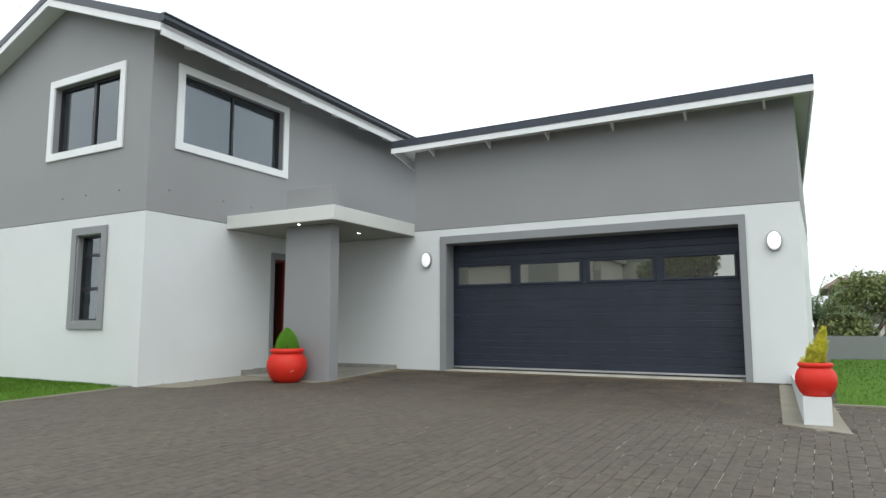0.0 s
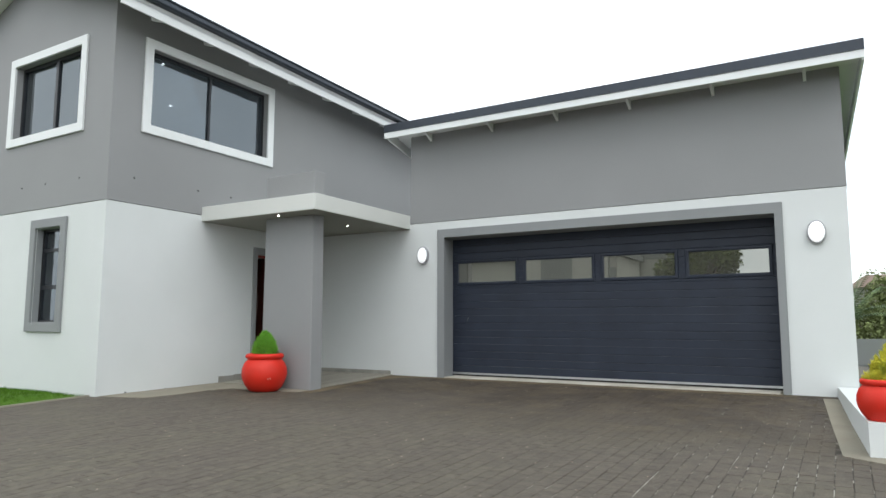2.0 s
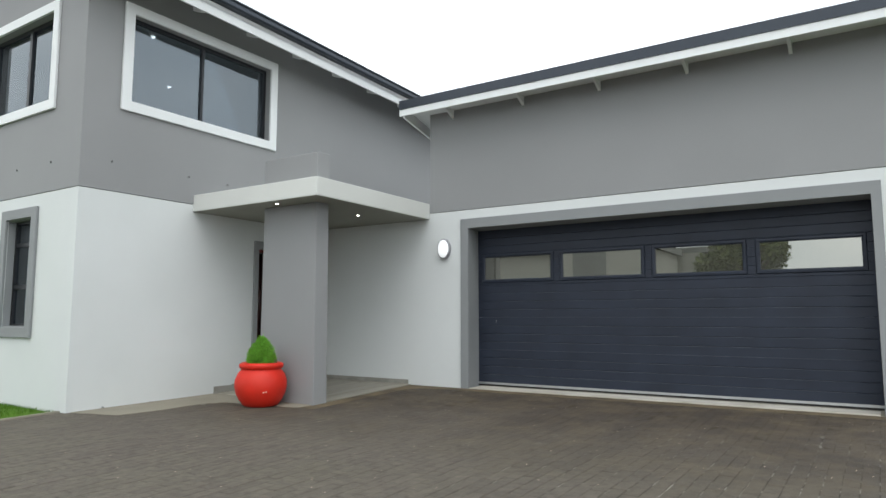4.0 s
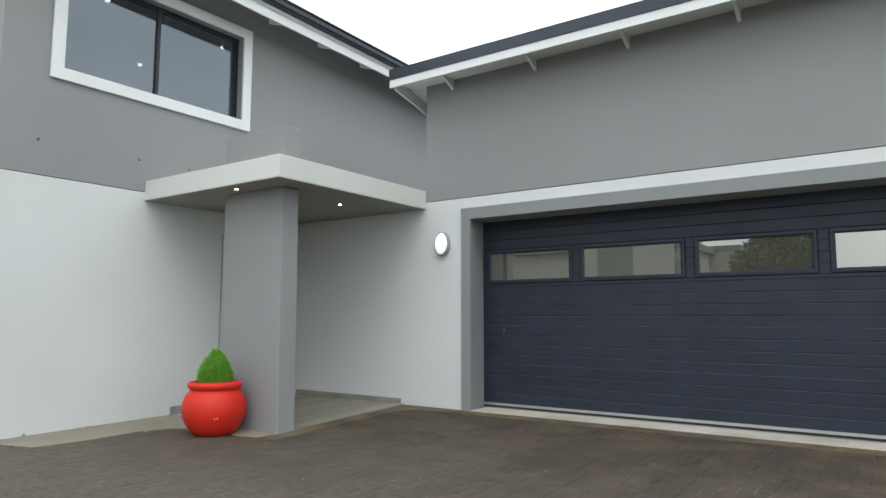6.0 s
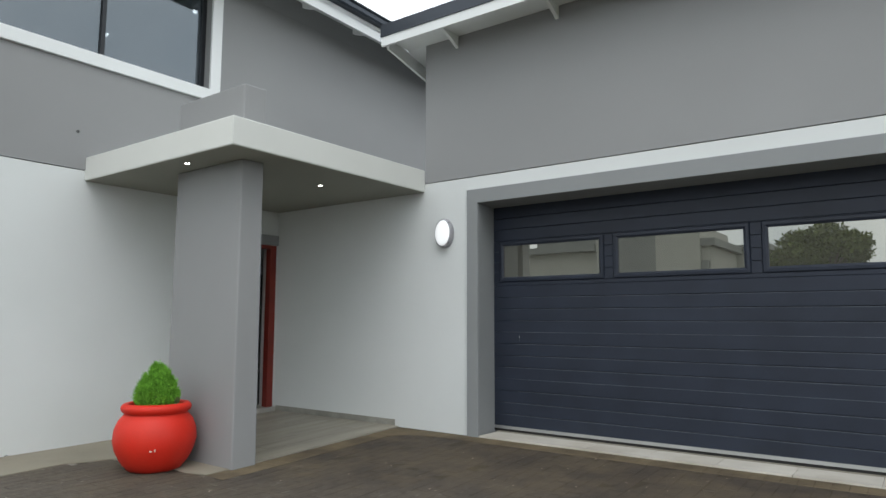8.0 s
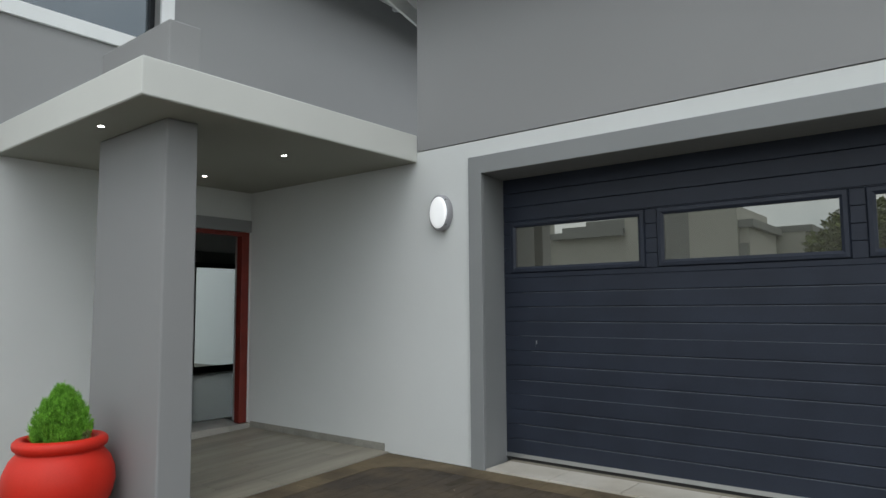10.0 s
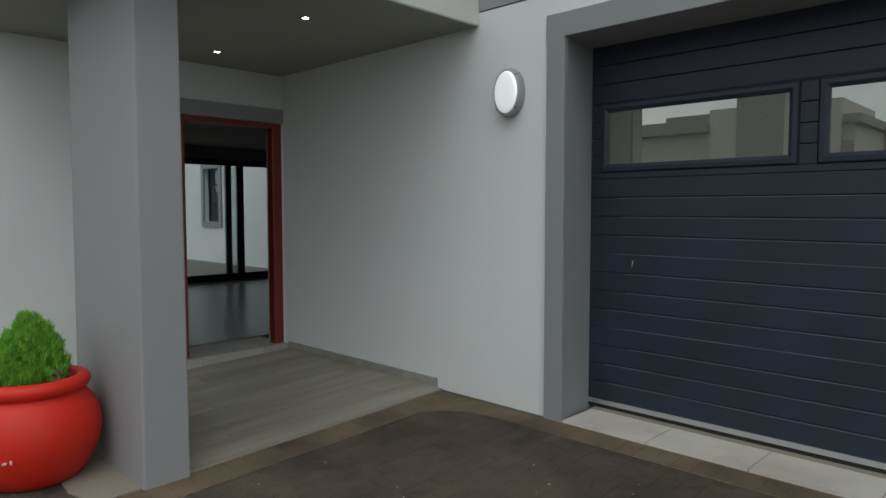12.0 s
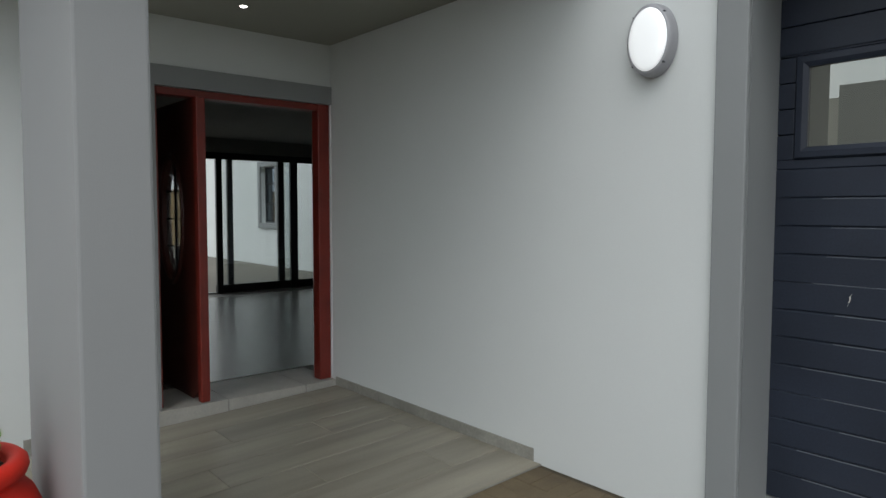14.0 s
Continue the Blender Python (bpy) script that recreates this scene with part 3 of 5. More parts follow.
def garage_roof():
    ob = tagged(new("garage_roof"), "low-pitched charcoal metal roof with white fascia and eave brackets", "roof", kind="structure")
    x0, x1, y0 = -6.95, 0.478, 10.80
    back, fall, drift = 17.6, 0.18, 0.47
    box("fascia", (x0, y0, 4.880), (x1, y0 + 0.03, 4.985), TRIM_WHITE, ob, "white fascia board")
    box("flashing", (x0 - 0.004, y0 - 0.012, 4.987), (x1 + 0.004, y0 + 0.1, 5.128), ROOF_METAL, ob, "charcoal edge flashing")
    bm = bmesh.new()
    def quadslab(za, zb, xr0, xr1, yy):
        pts = [(x0, yy, za), (xr0, yy, za), (xr1, back, za - fall * (back - yy)), (x0 - drift, back, za - fall * (back - yy))]
        lo = [bm.verts.new(p) for p in pts]
        hi = [bm.verts.new((p[0], p[1], p[2] + zb - za)) for p in pts]
        bm.faces.new(lo)
        bm.faces.new(hi[::-1])
        for i in range(4):
            bm.faces.new((lo[i], lo[(i + 1) % 4], hi[(i + 1) % 4], hi[i]))
    quadslab(5.09, 5.12, x1, x1 - drift, y0 + 0.101)
    part("roof_sheet", bm, ROOF_METAL, ob, "charcoal roof sheet")
    bm = bmesh.new()
    quadslab(4.976, 4.990, x1 - 0.026, x1 - drift - 0.026, GY + 0.0)
    part("soffit_board", bm, TRIM_WHITE, ob, "white soffit board")
    box("soffit_board", (x0 + 0.03, y0 + 0.031, 4.976), (x1 - 0.03, GY - 0.001, 4.990), TRIM_WHITE, ob, "white soffit board")
    for xa, xb, xc, xd in ((x1 - 0.03, x1, x1 - drift - 0.03, x1 - drift), (x0, x0 + 0.03, x0 - drift, x0 - drift + 0.03)):
        bm = bmesh.new()
        za, zb, d = 4.880, 5.035, fall * (back - y0 - 0.102)
        lo = [bm.verts.new(p) for p in ((xa, y0 + 0.102, za), (xb, y0 + 0.102, za), (xd, back, za - d), (xc, back, za - d))]
        hi = [bm.verts.new((v.co.x, v.co.y, v.co.z + zb - za)) for v in lo]
        bm.faces.new(lo)
        bm.faces.new(hi[::-1])
        for i in range(4):
            bm.faces.new((lo[i], lo[(i + 1) % 4], hi[(i + 1) % 4], hi[i]))
        part("barge_board", bm, TRIM_WHITE, ob, "white barge board")
    # brackets with a hollow lower edge
    sweep = [(y0 + 0.05 + (GY - 0.05 - y0) * (k / 7), 4.975 - 0.137 * (k / 7) ** 1.7) for k in range(8)]
    for x in (-6.225, -4.98, -3.79, -2.60, -1.39, -0.21):
        prism("bracket", sweep + [(GY - 0.007, 4.838), (GY - 0.007, 4.975)], 0, x - 0.02, x + 0.02, TRIM_WHITE, ob, "white curved eave bracket")


garage_roof()


# ---- porch: canopy, pillar, floor ----
canopy = prism("porch_canopy", [(WX - 0.03, 8.68), (-6.675, 8.68), (-6.675, GY - 0.002), (WX - 0.03, GY - 0.002)], 2, 3.248, 3.497, CEILING_WHITE)
bev = canopy.modifiers.new("bevel", "BEVEL")
bev.width, bev.segments = 0.008, 2
# Thin sheet added below the canopy to carry the shade colour.
prism("soffit", [(WX - 0.025, 8.688), (-6.683, 8.688), (-6.683, GY - 0.004), (WX - 0.025, GY - 0.004)], 2, 3.2435, 3.2475, SHADED_SOFFIT, canopy, "canopy underside, coloured grey-beige for its shade")
tagged(canopy, "flat off-white plastered concrete porch canopy", "canopy", kind="structure")
pillar = new("porch_pillar")
tagged(pillar, "broad grey plastered pillar carrying the porch canopy", "pillar", kind="structure")
FOOT = [(-8.072, 9.045), (-7.012, 9.03), (-6.998, 9.268), (-8.06, 9.285)]
for n, za, zb in (("shaft", 0.3, 3.243), ("upstand", 3.498, 3.946)):
    o = prism(n, FOOT, 2, za, zb, GREY_PLASTER, pillar)
    bev = o.modifiers.new("bevel", "BEVEL")
    bev.width, bev.segments = 0.012, 2
for v in bpy.data.objects["shaft"].data.vertices:
    low = v.co.z < 1.0
    v.co.x += (0.014 if low else -0.012) * (v.co.x > -7.5)
    v.co.y += (-0.008 if low else 0.008) * (v.co.y < 9.15)
for x, y in ((-7.58, 8.84), (-7.34, 10.28), (-8.66, 10.33)):
    downlight(x, y, 3.2435, "small round lit downlight in the porch soffit", "porch downlights")


# ---- front door ----
def front_door():
    fr = tagged(new("door_1"), "red-stained wooden front door frame with an open pivot door", "door", kind="structure")
    y0, y1, z0, z1 = DOOR_HOLE
    for n, lo, hi in (("jamb", (WX - 0.10, y0, 0.66), (WX - 0.005, y0 + 0.022, z1)), ("jamb", (WX - 0.10, y1 - 0.10, 0.655), (WX - 0.005, y1, z1)),
                      ("head", (WX - 0.10, y0 + 0.022, z1 - 0.05), (WX - 0.005, y1 - 0.10, z1))):
        box(n, lo, hi, RED_WOOD, fr, bevel=0.006)
    leaf = thing("door_leaf", WX + 0.05, 10.202, 0.666, "dark mahogany pivot door standing open, with oval glass", "door", turn=1.0)
    w, h, t = 1.02, 2.072, 0.058
    oval = (-0.48, 1.25, 0.20, 0.43)
    bm = bmesh.new()
    n = 48
    for side in (0.0, t):
        outer, inner = [], []
        for i in range(n):
            a = 2 * math.pi * i / n
            c, s = math.cos(a), math.sin(a)
            inner.append(bm.verts.new((oval[0] + oval[2] * c, side, oval[1] + oval[3] * s)))
            k = min((0 - oval[0]) / c if c > 1e-6 else 9, (-w - oval[0]) / c if c < -1e-6 else 9, (h - oval[1]) / s if s > 1e-6 else 9, (0 - oval[1]) / s if s < -1e-6 else 9)
            outer.append(bm.verts.new((oval[0] + k * c, side, oval[1] + k * s)))
        for i in range(n):
            bm.faces.new((outer[i], outer[(i + 1) % n], inner[(i + 1) % n], inner[i]))
        if side == 0.0:
            o0, i0 = outer, inner
    for i in range(n):
        bm.faces.new((i0[i], i0[(i + 1) % n], inner[(i + 1) % n], inner[i]))
        bm.faces.new((o0[i], o0[(i + 1) % n], outer[(i + 1) % n], outer[i]))
    part("panel", bm, DARK_WOOD, leaf)
    box("edge_strip", (-0.045, -0.003, 0.0), (0.018, t + 0.003, h), RED_WOOD, leaf, "bright red stained edge", bevel=0.008)
    bm = bmesh.new()
    rg = []
    for i in range(n):
        a = 2 * math.pi * i / n
        rg.append([bm.verts.new((oval[0] + (oval[2] + d) * math.cos(a), y, oval[1] + (oval[3] + d) * math.sin(a))) for d, y in ((0.0, -0.002), (0.012, -0.018), (0.035, -0.018), (0.045, -0.002))])
    for i in range(n):
        for j in range(3):
            bm.faces.new((rg[i][j], rg[(i + 1) % n][j], rg[(i + 1) % n][j + 1], rg[i][j + 1]))
    part("bead", bm, DARK_WOOD, leaf)
    bm = bmesh.new()
    vs = [bm.verts.new((oval[0] + (oval[2] + 0.004) * math.cos(2 * math.pi * i / n), t / 2, oval[1] + (oval[3] + 0.004) * math.sin(2 * math.pi * i / n))) for i in range(n)]
    f = bm.faces.new(vs)
    bmesh.ops.solidify(bm, geom=[f], thickness=0.006)
    part("oval_glass", bm, GLASS_LEADED, leaf, "clear oval glass with leaded bars")
    for z in (1.05, 1.25, 1.45):
        box("leading", (oval[0] - 0.18, t / 2 - 0.008, z - 0.006), (oval[0] + 0.18, t / 2 + 0.012, z + 0.006), ALU_DARK, leaf)
    box("leading", (oval[0] - 0.006, t / 2 - 0.009, 0.83), (oval[0] + 0.006, t / 2 + 0.013, 1.67), ALU_DARK, leaf)
    # tiled threshold
    th = tagged(new("threshold"), "raised front door threshold of pale stone-look tiles", "step", kind="structure")
    box("bed", (WX - 0.47, 9.88, 0.40), (WX + 0.048, GY - 0.003, 0.642), GROUT, th)
    cuts = [9.88, 10.393, 11.0, GY - 0.003]
    for a, b in zip(cuts, cuts[1:]):
        box("tile", (WX - 0.47, a + 0.003, 0.643), (WX + 0.058, b - 0.003, 0.654), STEP_TILE, th)
        box("tile", (WX + 0.0485, a + 0.003, 0.52), (WX + 0.0575, b - 0.003, 0.6425), STEP_TILE, th)


front_door()

# ---- room behind the front door ----
RZ, SX = 0.658, -14.88
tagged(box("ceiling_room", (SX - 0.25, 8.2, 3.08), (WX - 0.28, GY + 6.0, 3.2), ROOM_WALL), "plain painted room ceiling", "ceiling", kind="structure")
SL = (11.4, 15.5, RZ, 2.862)
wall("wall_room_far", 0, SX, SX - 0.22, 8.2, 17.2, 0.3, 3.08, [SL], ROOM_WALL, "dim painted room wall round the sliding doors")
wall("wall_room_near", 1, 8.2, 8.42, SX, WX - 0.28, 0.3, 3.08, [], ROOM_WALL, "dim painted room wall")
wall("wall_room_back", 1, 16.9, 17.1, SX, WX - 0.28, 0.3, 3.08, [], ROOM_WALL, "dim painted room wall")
tagged(box("floor_room", (SX - 0.25, 8.2, 0.4), (WX - 0.50, 17.2, RZ - 0.012), GROUT), "grouted bed of the polished grey room tiles", "floor", kind="structure")


def sliding_doors():
    ob = tagged(new("door_2"), "dark aluminium sliding doors, one panel slid open", "door", kind="structure")
    def post(n, a, b, z0, z1, dx=0.0):
        box(n, (SX - 0.10 + dx, a, z0), (SX - 0.05 + dx, b, z1), ALU_DARK, ob)
    post("head_rail", SL[0], SL[1], 2.757, 2.862, 0.02)
    post("sill_rail", SL[0], 12.593, RZ - 0.005, RZ + 0.012, 0.02)
    for a, b in ((12.796, 12.884), (13.665, 13.775), (15.4, 15.5)):
        post("stile", a, b, RZ, 2.757, 0.0)
    for a, b in ((12.593, 12.687), (13.862, 13.99)):
        post("stile", a, b, RZ, 2.757, 0.06)
    post("bottom_rail", 12.593, 15.5, RZ, RZ + 0.128, 0.03)
    post("stile", SL[0], SL[0] + 0.08, RZ, 2.757, 0.03)
    for a, b, d in ((12.687, 13.862, 0.06), (13.775, 15.4, 0.0)):
        p = box("pane", (SX - 0.078 + d, a, RZ + 0.124), (SX - 0.072 + d, b, 2.760), GLASS_CLEAR, ob)
        p.visible_shadow = False


sliding_doors()

# ---- court behind the house ----
wall("wall_court", 1, 15.9, 16.15, -24.65, -15.0, 0.3, 4.6, [(-20.32, -19.51, 1.63, 3.01)], WHITE_PLASTER, "sunlit white plastered court wall with a window")
surround("trim_court_window", 1, 15.899, 15.85, -20.45, -19.38, 1.50, 3.14, 0.13, TRIM_GREY, "grey raised plaster border round the court window")
window_unit("window_4", 1, 15.9, -20.32, -19.51, 1.63, 3.01, [], [(2.1, 0.05), (2.6, 0.05)], "dark aluminium court window in three panes", 1)
tagged(box("court_room_back", (-20.9, 16.7, 1.5), (-19.6, 16.9, 3.4), ROOM_WALL), "dim wall behind the court window", "wall", kind="structure")
tagged(box("court_paving", (-27.0, 8.0, 0.4), (SX - 0.24, 15.9, 0.515), CEMENT), "pale screeded court paving", "pavement", kind="structure")
wall("wall_court_end", 0, -31.0, -31.2, 4.0, 22.0, 0.3, 2.7, [], FAR_TAN, "pinkish plastered wall beyond the court")


# ---- garage door ----
def garage_door():
    x0, x1, y = -6.001, -0.676, 11.655
    ob = thing("garage_door", (x0 + x1) / 2, y, 0.64, "closed navy sectional garage door with a row of windows", "garage door")
    cx = (x0 + x1) / 2
    dice = random.Random(9)
    def b(n, xa, xb, ya, yb, za, zb, mat, label="", bevel=0.0, parent=ob):
        return box(n, (xa - cx, ya, za - 0.64), (xb - cx, yb, zb - 0.64), mat, parent, label, bevel)
    b("seal", x0, x1, 0.0, 0.03, 0.618, 0.642, RUBBER, "black rubber floor seal")
    b("bottom_rail", x0, x1, -0.006, 0.04, 0.642, 0.672, ALU_BRIGHT, "bright aluminium bottom rail")
    pitch, base = 0.1248, 0.674
    for s in range(3):
        z0 = base + s * 4 * pitch
        z1 = z0 + 4 * pitch - 0.0018
        # a pressed panel: shallow V grooves that stop short of the ends
        bm = bmesh.new()
        xs = (x0 - cx, x0 - cx + 0.09, x0 - cx + 0.15, x1 - cx - 0.15, x1 - cx - 0.09, x1 - cx)
        rows = [(z0, 0), (z0 + 0.003, 0)]
        for k in range(1, 4):
            zc = z0 + k * pitch
            rows += [(zc - 0.009, 0), (zc - 0.001, 1), (zc + 0.004, 0)]
        rows += [(z1 - 0.003, 0), (z1, 0)]
        grid = []
        for i, (zz, dip) in enumerate(rows):
            edge = 0.003 if i in (0, len(rows) - 1) else 0.0
            grid.append([bm.verts.new((x, edge + (0.0085 if dip and 0 < n < 5 else 0.0), zz - 0.64)) for n, x in enumerate(xs)])
        for a, c in zip(grid, grid[1:]):
            for n in range(5):
                bm.faces.new((a[n], a[n + 1], c[n + 1], c[n]))
        back = [bm.verts.new((x, 0.045, zz - 0.64)) for x, zz in ((xs[0], z0), (xs[5], z0), (xs[5], z1), (xs[0], z1))]
        bm.faces.new(back)
        bm.faces.new((*grid[0], back[1], back[0]))
        bm.faces.new((*grid[-1], back[2], back[3]))
        sect = part("section", bm, DOOR_NAVY, ob)
        # thin pale strips along the grooves and the section's lower edge
        for k in range(0, 4):
            zc = z0 + k * pitch + (0.0 if k else 0.006)
            b("groove_line", x0 + dice.uniform(0.13, 0.32), x1 - dice.uniform(0.12, 0.3), 0.0012, 0.005, zc - 0.0078, zc - 0.0048, GROOVE_PALE, "thin pale strip lying in the groove", parent=sect)
    zw0, zw1 = base + 12 * pitch, base + 16 * pitch
    wins = [(-5.87, -4.753), (-4.553, -3.396), (-3.196, -2.096), (-1.888, -0.797)]
    za, zb = 2.266, 2.610
    edges = [x0] + [e for w in wins for e in (w[0] - 0.055, w[1] + 0.055)] + [x1]
    sec = b("section", x0, x1, 0.026, 0.045, zw0, zw1 - 0.003, DOOR_NAVY)
    b("slat", x0, x1, 0.0, 0.0259, zw0, za - 0.055, DOOR_NAVY, bevel=0.004, parent=sec)
    b("slat", x0, x1, 0.0, 0.0259, zb + 0.055, zw1 - 0.003, DOOR_NAVY, bevel=0.004, parent=sec)
    for i in range(0, len(edges), 2):
        n = 4
        h = (zb - za + 0.108) / n
        for k in range(n):
            if edges[i + 1] - edges[i] > 0.05:
                b("mullion_slat", edges[i], edges[i + 1], 0.0, 0.0259, za - 0.054 + k * h, za - 0.054 + (k + 1) * h - 0.004, DOOR_NAVY, bevel=0.004, parent=sec)
            elif k == 0:
                b("mullion_slat", edges[i], edges[i + 1], 0.0, 0.0259, za - 0.054, zb + 0.054, DOOR_NAVY, parent=sec)
    for wa, wb in wins:
        bm = bmesh.new()
        steps = [(0.055, 0.006), (0.045, -0.012), (0.02, -0.014), (0.0, -0.002), (0.0, 0.012)]
        rings = []
        for d, yy in steps:
            rings.append([bm.verts.new((px - cx, yy, pz - 0.64)) for px, pz in ((wa - d, za - d), (wb + d, za - d), (wb + d, zb + d), (wa - d, zb + d))])
        for r, s in zip(rings, rings[1:]):
            for i in range(4):
                bm.faces.new((r[i], r[(i + 1) % 4], s[(i + 1) % 4], s[i]))
        fr = part("window_frame", bm, DOOR_NAVY, ob, "rounded navy window frame")
        b("pane", wa - 0.001, wb + 0.001, 0.010, 0.016, za - 0.001, zb + 0.001, GLASS_FILM, "smoked reflecting pane", parent=fr)
    for k, (za2, zb2) in enumerate(((zw1, zw1 + 0.122), (zw1 + 0.125, zw1 + 0.247), (zw1 + 0.25, 3.15))):
        b("slat", x0, x1, 0.0, 0.045, za2, zb2, DOOR_NAVY, bevel=0.0045)
    for pts in ([(0.0, 0.0), (0.006, 0.022), (0.004, 0.040), (0.012, 0.046), (0.013, 0.030), (0.007, 0.004)], [(-0.004, -0.022), (0.001, -0.008), (0.003, -0.010)], [(0.012, 0.052), (0.018, 0.056), (0.014, 0.047)]):
        prism("scratch", [(-5.684 + a * 0.75 - cx, 1.600 + c * 0.7 - 0.64) for a, c in pts], 1, -0.0008, 0.0, SILL_TILE, ob, "pale paint chip")


garage_door()

# sill tiles before the garage door
sill = slab("garage_sill", -5.94, -0.676, GY - 0.03, 11.653, 0.003, CEMENT, "pale tiled sill before the garage door", "sill")
for i in range(9):
    xa = -5.929 + i * 0.58
    bm = bmesh.new()
    za = paving_z(GY)
    add_box(bm, (xa, GY - 0.028, za - 0.01), (min(xa + 0.574, -0.712), 11.651, za + 0.016))
    part("tile", bm, SILL_TILE, sill)


# ---- wall lamps ----
def bulkhead(x, z):
    ob = thing("wall_lamp", x, GY, z, "lit oval bulkhead wall lamp with opal glass and grey rim", "lamp", "bulkhead lamps on the garage wall")
    def dome(name, prof, mat, label=""):
        bm = bmesh.new()
        n = 48
        rings = [[bm.verts.new((rx * math.cos(2 * math.pi * i / n), -d, rx * 1.43 * math.sin(2 * math.pi * i / n))) for i in range(n)] for rx, d in prof]
        for a, c in zip(rings, rings[1:]):
            for i in range(n):
                bm.faces.new((a[i], a[(i + 1) % n], c[(i + 1) % n], c[i]))
        bm.faces.new(rings[-1])
        bm.faces.new(rings[0][::-1])
        return part(name, bm, mat, ob, label, smooth=True)
    dome("rim", [(0.111, 0.0), (0.114, 0.008), (0.113, 0.045), (0.109, 0.064), (0.103, 0.069), (0.098, 0.069)], LAMP_RIM, "grey rim")
    dome("glass_dome", [(0.0978, 0.0685), (0.096, 0.073), (0.085, 0.078), (0.066, 0.082), (0.042, 0.0845), (0.02, 0.0855)], LAMP_DOME, "opal glass dome")
    for a in (45, 135, 225, 315):
        c, s = math.cos(radians(a)), math.sin(radians(a))
        bm = bmesh.new()
        add_box(bm, (0.109 * c - 0.004, -0.067, 0.154 * s - 0.004), (0.109 * c + 0.004, -0.050, 0.154 * s + 0.004), 0.002)
        part("screw", bm, ALU_DARK, ob)
    return ob


bulkhead(-6.378, 2.748)
bulkhead(-0.178, 2.750)

# ---- upper room lamps, weep holes ----
for x, y in ((-12.46, 10.37), (-10.60, 10.75), (-10.53, 8.74), (-12.32, 8.11)):
    downlight(x, y, 6.33, "small round lit downlight in the upper ceiling", "upper downlights", 0.036, 0.05)


def weep(x, y, z, out):
    ob = lathe("weep_hole", [(0.014, -0.01), (0.014, 0.006), (0.009, 0.006), (0.009, -0.008)], RUBBER, steps=14)
    ob.matrix_basis = pose(x, y, z, *((0, 90, 0) if out == "x" else (90, 0, 0)))
    return tagged(ob, "tiny dark drain hole in the plaster", "drain", "drain holes")


for y in (7.383, 8.578, 9.285):
    weep(WX + 0.007, y, 3.755, "x")
for x in (-9.93, -10.87, -11.57):
    weep(x, FY - 0.007, 3.755, "y")
for y in (7.432, 8.118, 8.824):
    weep(WX + 0.002, y, 0.50, "x")


# ---- porch floor tiles ----
def wood_tile():
    m = material("wood_look_tile", (0.258, 0.238, 0.192), 0.42, var=0.16, scale=3, grain=80, bump=0.04, per_object=0.10)
    n, l = m.node_tree.nodes, m.node_tree.links
    geo = [k for k in n if k.type == "NEW_GEOMETRY"][0]
    mp = n.new("ShaderNodeMapping")
    mp.inputs["Scale"].default_value = (5.0, 0.5, 1.0)
    l.new(geo.outputs["Position"], mp.inputs["Vector"])
    oi = n.new("ShaderNodeObjectInfo")
    av = n.new("ShaderNodeVectorMath")
    l.new(mp.outputs[0], av.inputs[0])
    cmb = n.new("ShaderNodeCombineXYZ")
    sc = n.new("ShaderNodeMath")
    sc.operation = "MULTIPLY"
    sc.inputs[1].default_value = 17.0
    l.new(oi.outputs["Random"], sc.inputs[0])
    l.new(sc.outputs[0], cmb.inputs[0])
    l.new(sc.outputs[0], cmb.inputs[1])
    l.new(cmb.outputs[0], av.inputs[1])
    for k in n:
        if k.type == "TEX_NOISE" and k.inputs["Scale"].default_value == 3:
            k.inputs["Scale"].default_value = 1.4
            k.inputs["Detail"].default_value = 8.0
            l.new(av.outputs[0], k.inputs["Vector"])
            for link in k.outputs["Fac"].links:
                link.to_node.inputs[1].default_value = 1.3
                link.to_node.inputs[2].default_value = 0.35
    return m


PORCH_TILE = wood_tile()
porch = slab("porch_floor", WX - 0.1, -7.03, 9.16, GY, 0.006, GROUT, "porch floor of grey wood-look tiles", "floor")


def sloped_piece(name, xa, xb, ya, yb, lift, depth, mat, parent, chamfer=0.002, mesh_only=False):
    bm = bmesh.new()
    c = chamfer
    def z(y):
        return paving_z(y) + lift
    top = [bm.verts.new(p) for p in ((xa + c, ya + c, z(ya)), (xb - c, ya + c, z(ya)), (xb - c, yb - c, z(yb)), (xa + c, yb - c, z(yb)))]
    mid = [bm.verts.new(p) for p in ((xa, ya, z(ya) - c), (xb, ya, z(ya) - c), (xb, yb, z(yb) - c), (xa, yb, z(yb) - c))]
    low = [bm.verts.new((v.co.x, v.co.y, v.co.z - depth)) for v in mid]
    bm.faces.new(top)
    for a, b in ((top, mid), (mid, low)):
        for i in range(4):
            bm.faces.new((a[i], b[i], b[(i + 1) % 4], a[(i + 1) % 4]))
    return part(name, bm, mat, parent)


